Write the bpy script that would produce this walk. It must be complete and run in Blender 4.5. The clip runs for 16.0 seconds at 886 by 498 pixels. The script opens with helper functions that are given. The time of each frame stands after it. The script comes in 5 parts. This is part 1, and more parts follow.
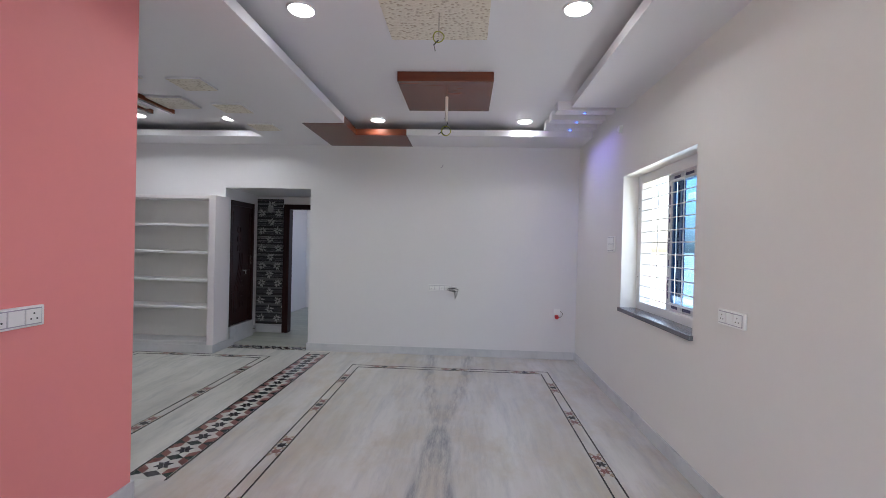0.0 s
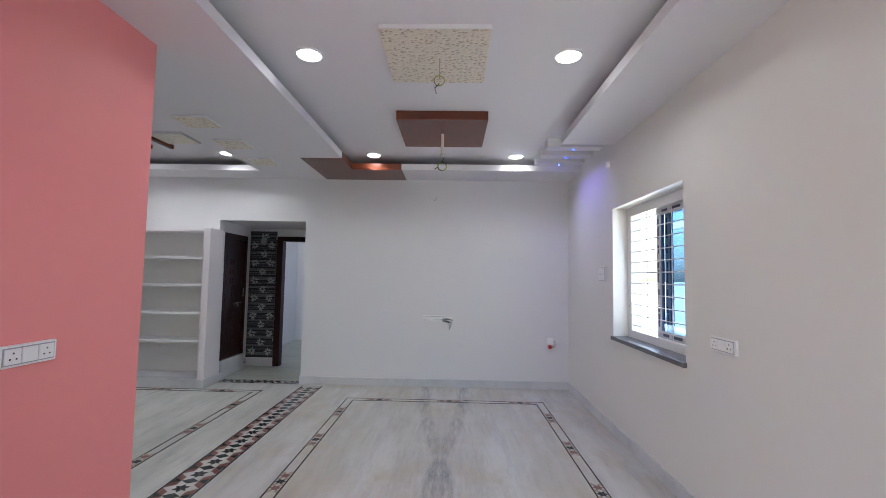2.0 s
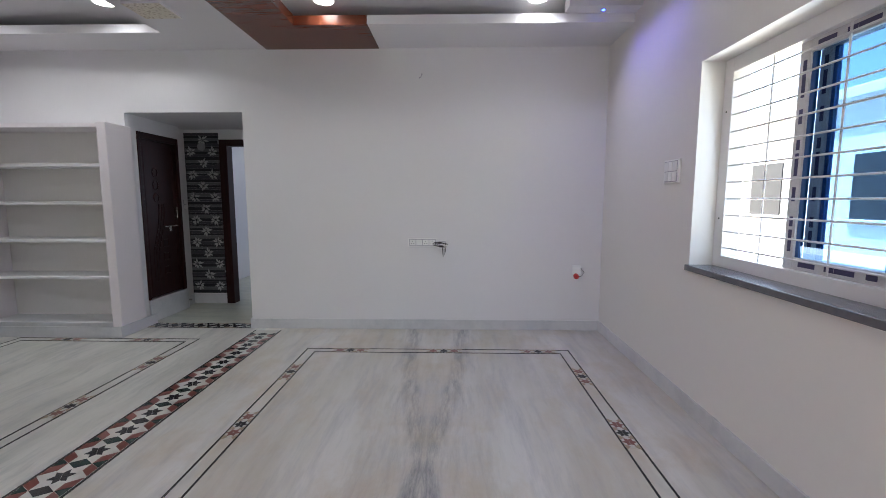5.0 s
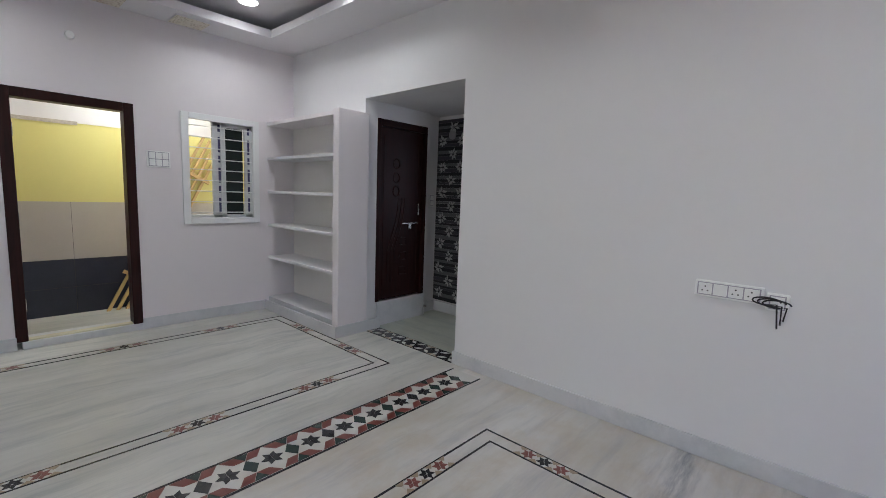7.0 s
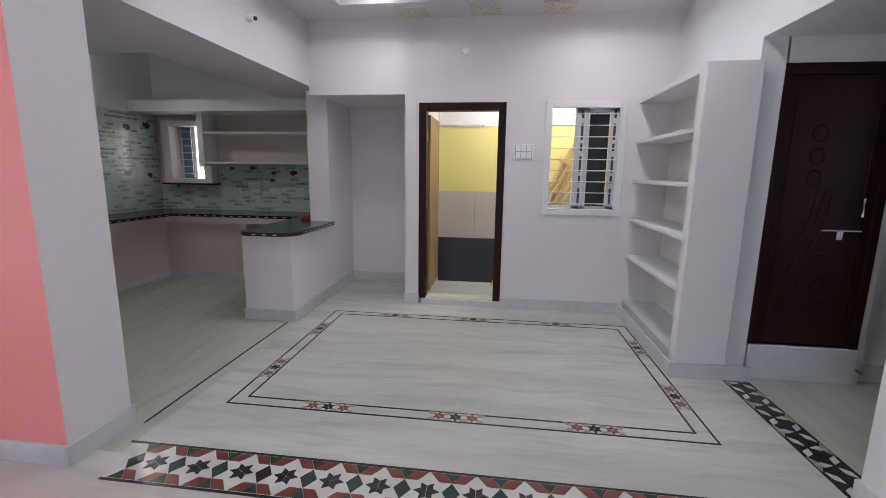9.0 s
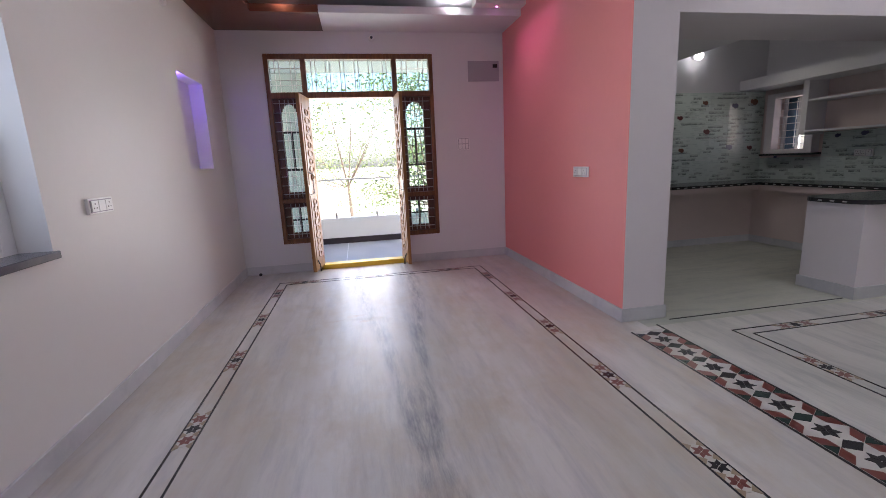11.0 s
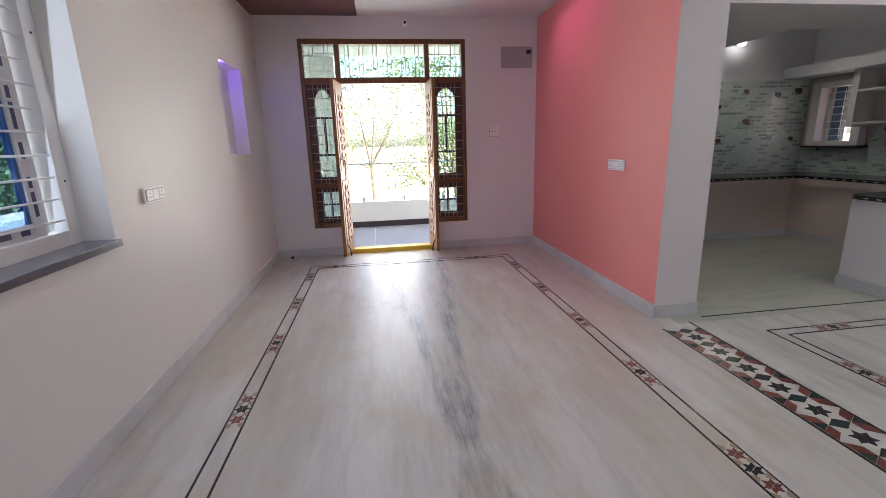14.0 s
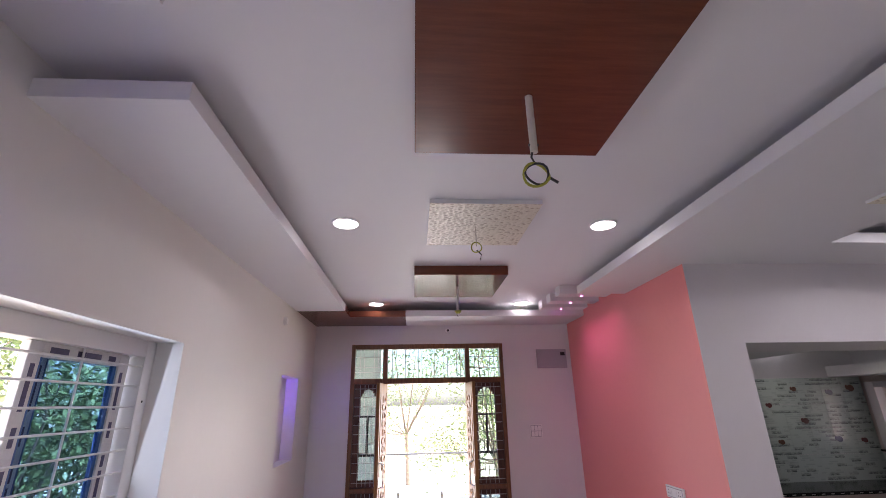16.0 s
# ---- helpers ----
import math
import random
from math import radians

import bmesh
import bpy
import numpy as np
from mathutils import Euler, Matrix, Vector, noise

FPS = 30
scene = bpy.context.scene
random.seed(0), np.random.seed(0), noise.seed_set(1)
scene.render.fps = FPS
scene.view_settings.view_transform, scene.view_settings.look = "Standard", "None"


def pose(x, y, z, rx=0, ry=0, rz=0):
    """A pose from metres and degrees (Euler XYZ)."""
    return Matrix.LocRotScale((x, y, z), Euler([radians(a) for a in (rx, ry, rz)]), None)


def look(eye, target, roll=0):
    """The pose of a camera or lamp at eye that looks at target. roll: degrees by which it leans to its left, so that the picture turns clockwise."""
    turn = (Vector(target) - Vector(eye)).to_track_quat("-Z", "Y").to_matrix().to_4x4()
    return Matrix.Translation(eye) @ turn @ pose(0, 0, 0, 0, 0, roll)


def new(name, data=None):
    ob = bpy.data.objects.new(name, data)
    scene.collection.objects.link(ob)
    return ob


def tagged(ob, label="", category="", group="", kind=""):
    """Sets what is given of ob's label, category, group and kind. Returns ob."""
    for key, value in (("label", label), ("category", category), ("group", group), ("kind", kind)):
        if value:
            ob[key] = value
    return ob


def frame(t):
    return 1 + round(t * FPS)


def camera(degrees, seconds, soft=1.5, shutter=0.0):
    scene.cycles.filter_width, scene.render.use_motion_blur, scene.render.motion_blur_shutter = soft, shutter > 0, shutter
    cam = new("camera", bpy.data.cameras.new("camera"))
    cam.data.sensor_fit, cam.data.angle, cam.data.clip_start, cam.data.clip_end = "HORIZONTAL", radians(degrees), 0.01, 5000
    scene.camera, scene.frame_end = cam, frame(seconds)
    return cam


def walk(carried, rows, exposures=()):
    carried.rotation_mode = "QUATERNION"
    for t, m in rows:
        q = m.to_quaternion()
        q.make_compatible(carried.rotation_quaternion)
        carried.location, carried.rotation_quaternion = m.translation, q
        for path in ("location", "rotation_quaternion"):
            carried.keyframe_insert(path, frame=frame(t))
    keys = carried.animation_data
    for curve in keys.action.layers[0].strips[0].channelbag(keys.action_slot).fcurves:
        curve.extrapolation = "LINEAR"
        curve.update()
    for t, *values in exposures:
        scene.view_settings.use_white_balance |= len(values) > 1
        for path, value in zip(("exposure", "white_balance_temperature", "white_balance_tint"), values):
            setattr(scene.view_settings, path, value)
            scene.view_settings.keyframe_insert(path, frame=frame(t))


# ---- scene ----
cam = camera(91.0, 16.0, soft=0.9)
PATH = [
    (0, (0.007, 0.7, 1.498), (-0.097, 2.697, 1.484), 1.4),
    (0.5, (-0.015, 0.64, 1.675), (-0.08, 2.582, 2.149), 0.9),
    (1, (-0.02, 0.53, 1.815), (-0.09, 2.258, 2.822), 0.2),
    (1.5, (-0.03, 0.58, 1.735), (-0.102, 2.41, 2.53), 0.7),
    (2, (-0.09, 0.603, 1.503), (-0.135, 2.598, 1.63), 1.0),
    (2.5, (-0.064, 0.618, 1.34), (-0.069, 2.579, 0.95), -0.0),
    (3, (-0.055, 0.686, 1.339), (-0.031, 2.622, 0.838), 0.0),
    (3.5, (-0.054, 0.884, 1.362), (0.001, 2.848, 0.991), -0.1),
    (3.7, (-0.036, 1.025, 1.369), (0.011, 2.997, 1.04), -0.2),
    (5.8, (-0.015, 2.912, 1.371), (-0.265, 4.884, 1.15), -0.4),
    (6, (-0.031, 3.103, 1.399), (-0.392, 5.056, 1.164), -0.8),
    (6.5, (0.143, 3.654, 1.35), (-0.803, 5.404, 1.14), 1.1),
    (7, (0.052, 4.027, 1.357), (-1.282, 5.498, 1.115), 2.1),
    (7.5, (-0.053, 4.348, 1.448), (-1.724, 5.403, 1.139), 0.6),
    (8, (-0.085, 4.683, 1.419), (-1.974, 5.265, 1.112), 2.5),
    (8.5, (-0.153, 4.899, 1.432), (-2.112, 5.101, 1.086), 1.8),
    (9, (-0.266, 5.06, 1.393), (-2.219, 4.812, 1.045), 0.8),
    (9.5, (-0.386, 5.481, 1.415), (-2.029, 4.397, 1.06), -0.4),
    (10, (-0.271, 5.633, 1.388), (-1.305, 3.953, 1.056), -1.4),
    (10.2, (-0.206, 5.704, 1.352), (-0.94, 3.87, 1.041), -1.8),
    (12.3, (0.304, 6.251, 1.139), (0.083, 4.463, 0.27), -2.1),
    (12.5, (0.274, 6.217, 1.099), (0.01, 4.503, 0.103), -1.2),
    (13, (0.159, 6.097, 1.113), (-0.1, 4.385, 0.112), -0.9),
    (13.5, (0.167, 6.009, 1.258), (-0.115, 4.161, 0.545), -1.3),
    (14, (0.17, 6.014, 1.37), (-0.097, 4.088, 0.901), -1.7),
    (14.5, (0.202, 6.007, 1.389), (-0.031, 4.054, 1.025), -1.5),
    (15, (0.212, 6.04, 1.591), (0.008, 4.05, 1.576), -1.6),
    (15.5, (0.209, 6.155, 1.788), (0.043, 4.21, 2.223), -1.9),
    (16, (0.215, 6.223, 1.859), (0.084, 4.343, 2.528), -1.2),
]
walk(cam, [(t, look(eye, target, roll)) for t, eye, target, roll in PATH],
     exposures=[(0.0, 2.78, 6200, 9), (0.9, 2.7, 6250, 12), (2.0, 2.8, 6150, 8), (3.5, 2.75, 6250, 9), (6.0, 2.72, 6300, 8), (7.5, 2.85, 6250, 7), (8.5, 3.05, 6300, 10), (9.0, 3.05, 6250, 13), (9.5, 3.2, 6250, 18), (10.1, 2.42, 6200, 22), (12.5, 2.65, 6500, 11), (14.5, 2.68, 6550, 15), (16.0, 2.58, 6450, 23)])

# ---------- world and light ----------
world = bpy.data.worlds.new("sky")
scene.world = world
world.use_nodes = True
wn = world.node_tree.nodes
sky = wn.new("ShaderNodeTexSky")
sky.sky_type, sky.sun_disc = "NISHITA", False
sky.dust_density, sky.air_density = 3.0, 1.0
sky.sun_elevation, sky.sun_rotation = radians(54), radians(323)
wn["Background"].inputs["Strength"].default_value = 0.15
world.node_tree.links.new(sky.outputs[0], wn["Background"].inputs[0])


def lamp(name, kind, m, energy, color=(1, 1, 1), **more):
    data = bpy.data.lights.new(name, kind)
    data.energy, data.color = energy, color
    for key, value in more.items():
        if key == "size":
            data.size = value
        elif key == "size_y":
            data.shape, data.size_y = "RECTANGLE", value
        elif key == "disk":
            data.shape, data.size = "DISK", value
        elif key == "angle":
            data.angle = value
        elif key == "radius":
            data.shadow_soft_size = value
        elif key == "cone":
            data.spot_size = radians(value)
        elif key == "blend":
            data.spot_blend = value
    ob = new(name, data)
    ob.matrix_world = m
    return ob


lamp("sun", "SUN", look((0, 0, 20), (8.7, -11.6, 0)), 5.0, (1, 0.96, 0.9), angle=radians(0.5))
# daylight entering through the entrance and the window
lamp("entrance_daylight", "AREA", look((0.05, 0.1, 1.08), (0.05, 3, 0.95)), 3.4, (1, 0.99, 0.97), size=0.7, size_y=1.9)
lamp("window_daylight", "AREA", look((1.645, 4.3, 1.6), (0, 4.3, 1.4)), 1.0, (0.72, 0.85, 1), size=1.3, size_y=1.2)

# ---------- plan ----------
XR, XP, YF, YN, XW = 1.51, -1.88, 6.65, 0.345, -4.72   # wall faces of living and dining
ZC, ZS = 3.02, 2.855                                    # ceiling, dropped ceiling
PILL, PEND = -2.24, 3.09                              # back and end of the pink wall
DOWN = [(-1.1, 0.98), (0.675, 0.98), (-1.1, 3.49), (0.675, 3.49), (-1.1, 5.965), (0.675, 5.965)]
DOWN_DINING = [(-4.05, 5.85), (-2.95, 5.95), (-4.05, 3.9), (-2.95, 3.9)]


# ---------- materials ----------
def nodes_of(name):
    m = bpy.data.materials.new(name)
    m.use_nodes = True
    return m, m.node_tree.nodes, m.node_tree.links, m.node_tree.nodes["Principled BSDF"]


def set_in(node, **values):
    for key, value in values.items():
        node.inputs[key.replace("_", " ")].default_value = value


def noise_node(n, l, coords, scale, detail=4, rough=0.55, stretch=(1, 1, 1)):
    mp = n.new("ShaderNodeMapping")
    mp.inputs["Scale"].default_value = stretch
    l.new(coords, mp.inputs[0])
    tex = n.new("ShaderNodeTexNoise")
    set_in(tex, Scale=scale, Detail=detail, Roughness=rough)
    l.new(mp.outputs[0], tex.inputs["Vector"])
    return tex


def ramp_node(n, l, source, stops):
    r = n.new("ShaderNodeValToRGB")
    while len(r.color_ramp.elements) < len(stops):
        r.color_ramp.elements.new(0.5)
    for e, (p, c) in zip(r.color_ramp.elements, stops):
        e.position, e.color = p, (*c, 1)
    l.new(source, r.inputs[0])
    return r


def mix_node(n, l, a, b, fac, kind="MIX"):
    x = n.new("ShaderNodeMix")
    x.data_type, x.blend_type = "RGBA", kind
    for socket, value in ((x.inputs[0], fac), (x.inputs[6], a), (x.inputs[7], b)):
        if hasattr(value, "default_value"):
            l.new(value, socket)
        else:
            socket.default_value = value if isinstance(value, float) else (*value, 1)
    return x.outputs[2]


def bump_node(n, l, bsdf, height, strength, distance=0.002):
    b = n.new("ShaderNodeBump")
    set_in(b, Strength=strength, Distance=distance)
    l.new(height, b.inputs["Height"])
    l.new(b.outputs[0], bsdf.inputs["Normal"])


def plain(name, color, rough=0.5, metal=0.0, vary=0.06, scale=6.0, bump=0.0, bump_scale=120.0, stretch=(1, 1, 1)):
    """Painted or solid stuff: two scales of colour variation and a fine relief."""
    m, n, l, b = nodes_of(name)
    co = n.new("ShaderNodeTexCoord").outputs["Object"]
    big = noise_node(n, l, co, scale, 5, 0.6, stretch)
    small = noise_node(n, l, co, scale * 14, 3, 0.6, stretch)
    lo, hi = [max(0, c * (1 - vary)) for c in color], [min(1, c * (1 + vary)) for c in color]
    c1 = ramp_node(n, l, big.outputs[0], [(0.3, lo), (0.7, hi)]).outputs[0]
    c2 = mix_node(n, l, c1, color, 0.5)
    c3 = mix_node(n, l, c2, ramp_node(n, l, small.outputs[0], [(0.3, lo), (0.7, hi)]).outputs[0], 0.3)
    l.new(c3, b.inputs["Base Color"])
    set_in(b, Roughness=rough, Metallic=metal)
    if bump:
        bump_node(n, l, b, noise_node(n, l, co, bump_scale, 3).outputs[0], bump)
    return m


def glow(name, color, strength):
    m, n, l, b = nodes_of(name)
    set_in(b, Base_Color=(*color, 1), Emission_Color=(*color, 1), Emission_Strength=strength)
    return m


def math_node(n, l, kind, a, b):
    x = n.new("ShaderNodeMath")
    x.operation = kind
    for socket, value in ((x.inputs[0], a), (x.inputs[1], b)):
        if hasattr(value, "default_value"):
            l.new(value, socket)
        else:
            socket.default_value = value
    return x.outputs[0]


def mirrored(n, l, co, centre):
    """Coordinates of book-matched slabs, folded about x = centre."""
    sep = n.new("ShaderNodeSeparateXYZ")
    l.new(co, sep.inputs[0])
    com = n.new("ShaderNodeCombineXYZ")
    l.new(math_node(n, l, "ABSOLUTE", math_node(n, l, "SUBTRACT", sep.outputs[0], centre), 0.0), com.inputs[0])
    l.new(sep.outputs[1], com.inputs[1])
    l.new(sep.outputs[2], com.inputs[2])
    return com.outputs[0]


def marble(name, along, base, cloud, vein, amount, centre=None):
    """Polished marble with streaks along one axis; centre: a band of dark blue veins about this x."""
    m, n, l, b = nodes_of(name)
    co = n.new("ShaderNodeTexCoord").outputs["Object"]
    if centre is not None:
        co = mirrored(n, l, co, centre)
    st = {"y": (1.9, 0.34, 1), "x": (0.34, 1.9, 1), "n": (1, 1, 1)}[along]
    fine = tuple(v * 2.0 if v > 1 else v * 1.3 for v in st)
    warp = noise_node(n, l, co, 1.1, 3, 0.5)
    off = n.new("ShaderNodeVectorMath")
    off.operation = "MULTIPLY_ADD"
    l.new(warp.outputs["Color"], off.inputs[0])
    off.inputs[1].default_value = (0.3, 0.3, 0) if centre is None else (0.1, 0.3, 0)
    l.new(co, off.inputs[2])
    wc = off.outputs[0]
    a = noise_node(n, l, wc, 1.1, 7, 0.66, st)
    s = noise_node(n, l, wc, 2.4, 9, 0.74, fine)
    c = mix_node(n, l, base, cloud, ramp_node(n, l, a.outputs[0], [(0.38, (0, 0, 0)), (0.68, (1, 1, 1))]).outputs[0])
    streak = ramp_node(n, l, s.outputs[0], [(0.48, (0, 0, 0)), (0.74, (amount, amount, amount))])
    c = mix_node(n, l, c, vein, streak.outputs[0])
    if centre is not None:
        sep = n.new("ShaderNodeSeparateXYZ")
        l.new(wc, sep.inputs[0])
        along_y = math_node(n, l, "MULTIPLY", sep.outputs[1], 1 / 7.0)
        grey = [(0.02, 0.6), (0.19, 0.72), (0.32, 0.57), (0.463, 0.32), (0.54, 0.19), (0.63, 0.17), (0.73, 0.3), (0.83, 0.55), (0.97, 0.6)]
        away = math_node(n, l, "MULTIPLY", ramp_node(n, l, along_y, [(p, (g, g, g)) for p, g in grey]).outputs[0], 0.5)
        gap = math_node(n, l, "ABSOLUTE", math_node(n, l, "SUBTRACT", sep.outputs[0], away), 0.0)
        for reach, thin, dark, freq in ((0.085, 0.4, 0.85, (5.0, 0.7, 1)), (0.3, 0.5, 0.5, (3.4, 0.4, 1))):
            band = ramp_node(n, l, gap, [(0.0, (1, 1, 1)), (reach * 0.5, (0.7, 0.7, 0.7)), (reach, (0, 0, 0))])
            v = noise_node(n, l, wc, 3.0, 9, 0.74, freq)
            vr = ramp_node(n, l, v.outputs[0], [(thin, (0, 0, 0)), (thin + 0.22, (dark, dark, dark))])
            f = mix_node(n, l, band.outputs[0], vr.outputs[0], 1.0, "MULTIPLY")
            c = mix_node(n, l, c, (0.12, 0.13, 0.165), f)
    l.new(c, b.inputs["Base Color"])
    if centre is not None:
        # tan mottling, and rust stains round one spot
        tan = noise_node(n, l, wc, 1.7, 8, 0.7, (1.3, 0.8, 1))
        c = mix_node(n, l, c, (0.47, 0.39, 0.285), ramp_node(n, l, tan.outputs[0], [(0.47, (0, 0, 0)), (0.72, (0.75, 0.75, 0.75))]).outputs[0])
        far = n.new("ShaderNodeVectorMath")
        far.operation = "DISTANCE"
        l.new(n.new("ShaderNodeTexCoord").outputs["Object"], far.inputs[0])
        far.inputs[1].default_value = (0.18, 2.38, 0)
        spot = ramp_node(n, l, far.outputs["Value"], [(0.08, (1, 1, 1)), (0.3, (0, 0, 0))])
        rust = noise_node(n, l, wc, 9.0, 5, 0.6, (0.6, 1.2, 1))
        rust = ramp_node(n, l, rust.outputs[0], [(0.55, (0, 0, 0)), (0.66, (0.55, 0.55, 0.55))])
        c = mix_node(n, l, c, (0.3, 0.16, 0.05), mix_node(n, l, spot.outputs[0], rust.outputs[0], 1.0, "MULTIPLY"))
        l.new(c, b.inputs["Base Color"])
    r = noise_node(n, l, n.new("ShaderNodeTexCoord").outputs["Object"], 6.5, 8, 0.75)
    rr = n.new("ShaderNodeMapRange")
    set_in(rr, From_Min=0.4, From_Max=0.6, To_Min=0.31, To_Max=0.44)
    l.new(r.outputs[0], rr.inputs[0])
    l.new(rr.outputs[0], b.inputs["Roughness"])
    set_in(b, Specular_IOR_Level=0.38)
    bump_node(n, l, b, noise_node(n, l, n.new("ShaderNodeTexCoord").outputs["Object"], 9.0, 4, 0.6).outputs[0], 0.05, 0.004)
    return m


def wood(name, dark, light, rough, along=(12, 1, 12), gloss=0.0, spec=0.5):
    m, n, l, b = nodes_of(name)
    co = n.new("ShaderNodeTexCoord").outputs["Object"]
    g = noise_node(n, l, co, 3.0, 8, 0.65, along)
    w = noise_node(n, l, co, 1.0, 3, 0.5)
    c = mix_node(n, l, dark, light, ramp_node(n, l, g.outputs[0], [(0.36, (0, 0, 0)), (0.66, (1, 1, 1))]).outputs[0])
    c = mix_node(n, l, c, dark, ramp_node(n, l, w.outputs[0], [(0.5, (0, 0, 0)), (0.8, (0.5, 0.5, 0.5))]).outputs[0])
    l.new(c, b.inputs["Base Color"])
    set_in(b, Roughness=rough, Coat_Weight=gloss, Coat_Roughness=0.12, Specular_IOR_Level=spec)
    bump_node(n, l, b, g.outputs[0], 0.08, 0.001)
    return m


WHITE = plain("white_wall_paint", (0.755, 0.745, 0.755), 0.5, vary=0.018, scale=1.4, bump=0.12, bump_scale=55)
BLUSH = plain("pale_pink_wall_paint", (0.77, 0.725, 0.74), 0.55, vary=0.018, scale=1.4, bump=0.12, bump_scale=55)
PINK = plain("salmon_pink_wall_paint", (0.88, 0.3, 0.29), 0.5, vary=0.025, scale=1.4, bump=0.12, bump_scale=55)
CEIL = plain("ceiling_paint", (0.74, 0.725, 0.745), 0.6, vary=0.015, scale=1.2, bump=0.05, bump_scale=60)
MARBLE_LIVING = marble("living_marble", "y", (0.61, 0.595, 0.57), (0.46, 0.435, 0.38), (0.3, 0.31, 0.345), 0.6, -0.17)
LEAF_WOOD = wood("honey_varnished_teak", (0.2, 0.085, 0.022), (0.36, 0.17, 0.045), 0.42, (14, 14, 1.2))
CREAM_WALL = plain("off_white_wall_paint", (0.765, 0.745, 0.715), 0.42, vary=0.02, scale=1.4, bump=0.12, bump_scale=55)
KITCHEN_PAINT = plain("beige_pink_wall_paint", (0.68, 0.57, 0.54), 0.55, vary=0.03, scale=1.4, bump=0.12, bump_scale=55)
MARBLE_DINING = marble("dining_marble", "y", (0.6, 0.59, 0.55), (0.44, 0.435, 0.4), (0.25, 0.275, 0.285), 0.7)
MARBLE_KITCHEN = marble("kitchen_marble", "x", (0.5, 0.51, 0.43), (0.4, 0.42, 0.36), (0.27, 0.3, 0.29), 0.7)
SKIRT = marble("skirting_marble", "n", (0.65, 0.65, 0.665), (0.56, 0.565, 0.58), (0.4, 0.42, 0.45), 0.6)
BLACK_LINE = plain("black_inlay_stone", (0.03, 0.03, 0.033), 0.25, vary=0.3, scale=20)
RED_STONE = plain("red_inlay_stone", (0.165, 0.042, 0.032), 0.28, vary=0.35, scale=14)
GREEN_STONE = plain("dark_green_inlay_stone", (0.035, 0.055, 0.05), 0.25, vary=0.4, scale=14)
CREAM_STONE = plain("white_inlay_stone", (0.6, 0.59, 0.55), 0.26, vary=0.08, scale=12)
BROWN_LAM = wood("brown_laminate", (0.115, 0.027, 0.012), (0.155, 0.039, 0.017), 0.24, (1.2, 14, 14))
DOOR_DARK = wood("dark_varnished_wood", (0.016, 0.0035, 0.003), (0.03, 0.006, 0.005), 0.42, (14, 14, 1), spec=0.22)
TEAK = wood("polished_teak", (0.13, 0.045, 0.015), (0.26, 0.1, 0.035), 0.3, (14, 14, 1.2), 0.3)
TEAK_DARK = wood("dark_teak", (0.075, 0.022, 0.014), (0.13, 0.042, 0.022), 0.35, (14, 14, 1.2), 0.2)
GOLD_WOOD = wood("honey_varnished_wood", (0.36, 0.17, 0.035), (0.55, 0.3, 0.07), 0.22, (14, 14, 1.2), 0.5)
YELLOW_SILL = plain("yellow_threshold_paint", (0.75, 0.5, 0.03), 0.35, vary=0.1, scale=9)
GRANITE = plain("black_granite", (0.028, 0.028, 0.03), 0.16, vary=0.5, scale=40)
SILL_STONE = plain("dark_grey_sill_stone", (0.12, 0.12, 0.135), 0.22, vary=0.35, scale=24)
UPVC = plain("white_upvc", (0.8, 0.8, 0.8), 0.3, vary=0.02)
PLASTIC = plain("white_switch_plastic", (0.88, 0.88, 0.87), 0.3, vary=0.02)
GREYPLAS = plain("grey_box_paint", (0.42, 0.4, 0.45), 0.45, vary=0.05)
BLACKPLAS = plain("black_plastic", (0.02, 0.02, 0.022), 0.4)
CHROME = plain("steel", (0.62, 0.6, 0.57), 0.25, 1.0, vary=0.08, scale=20)
GRILLE = plain("white_grille_paint", (0.72, 0.72, 0.72), 0.4, vary=0.04)
GRILLE_DARK = plain("grey_grille_steel", (0.5, 0.48, 0.46), 0.4, 0.3, vary=0.1)
BRASS = plain("green_yellow_wire", (0.35, 0.36, 0.04), 0.45, vary=0.2, scale=30)
REDPLAS = plain("red_plastic", (0.55, 0.03, 0.03), 0.4)
RODPAINT = plain("fan_rod_paint", (0.7, 0.66, 0.6), 0.4, vary=0.1, scale=20)
YELLOW_WALL = plain("yellow_wall_paint", (0.76, 0.7, 0.26), 0.55, vary=0.03)
GREY_TILE = plain("beige_grey_wall_tile", (0.5, 0.46, 0.41), 0.35, vary=0.05)
NAVY_TILE = plain("dark_navy_wall_tile", (0.03, 0.033, 0.05), 0.2, vary=0.2)
BAMBOO = plain("raw_timber", (0.55, 0.38, 0.16), 0.6, vary=0.2, scale=8)
LIGHT_ON = glow("led_disc", (1, 0.99, 0.97), 1.8)
GLOW_BLUE = glow("blue_led", (0.03, 0.08, 1.0), 3.0)
GLOW_PINK = glow("pink_led", (1.0, 0.2, 0.75), 3.0)


def glass_material(name, tint):
    m, n, l, b = nodes_of(name)
    set_in(b, Base_Color=tint, Roughness=0.02, Transmission_Weight=1.0, IOR=1.06)
    return m


GLASS = glass_material("window_glass", (0.93, 0.97, 0.98, 1))
BLUE_GLASS = glass_material("blue_tinted_glass", (0.33, 0.47, 0.64, 1))
AQUA_GLASS = glass_material("pale_aqua_glass", (0.5, 0.63, 0.6, 1))


# ---------- mesh helpers ----------
def bm_new():
    return bmesh.new()


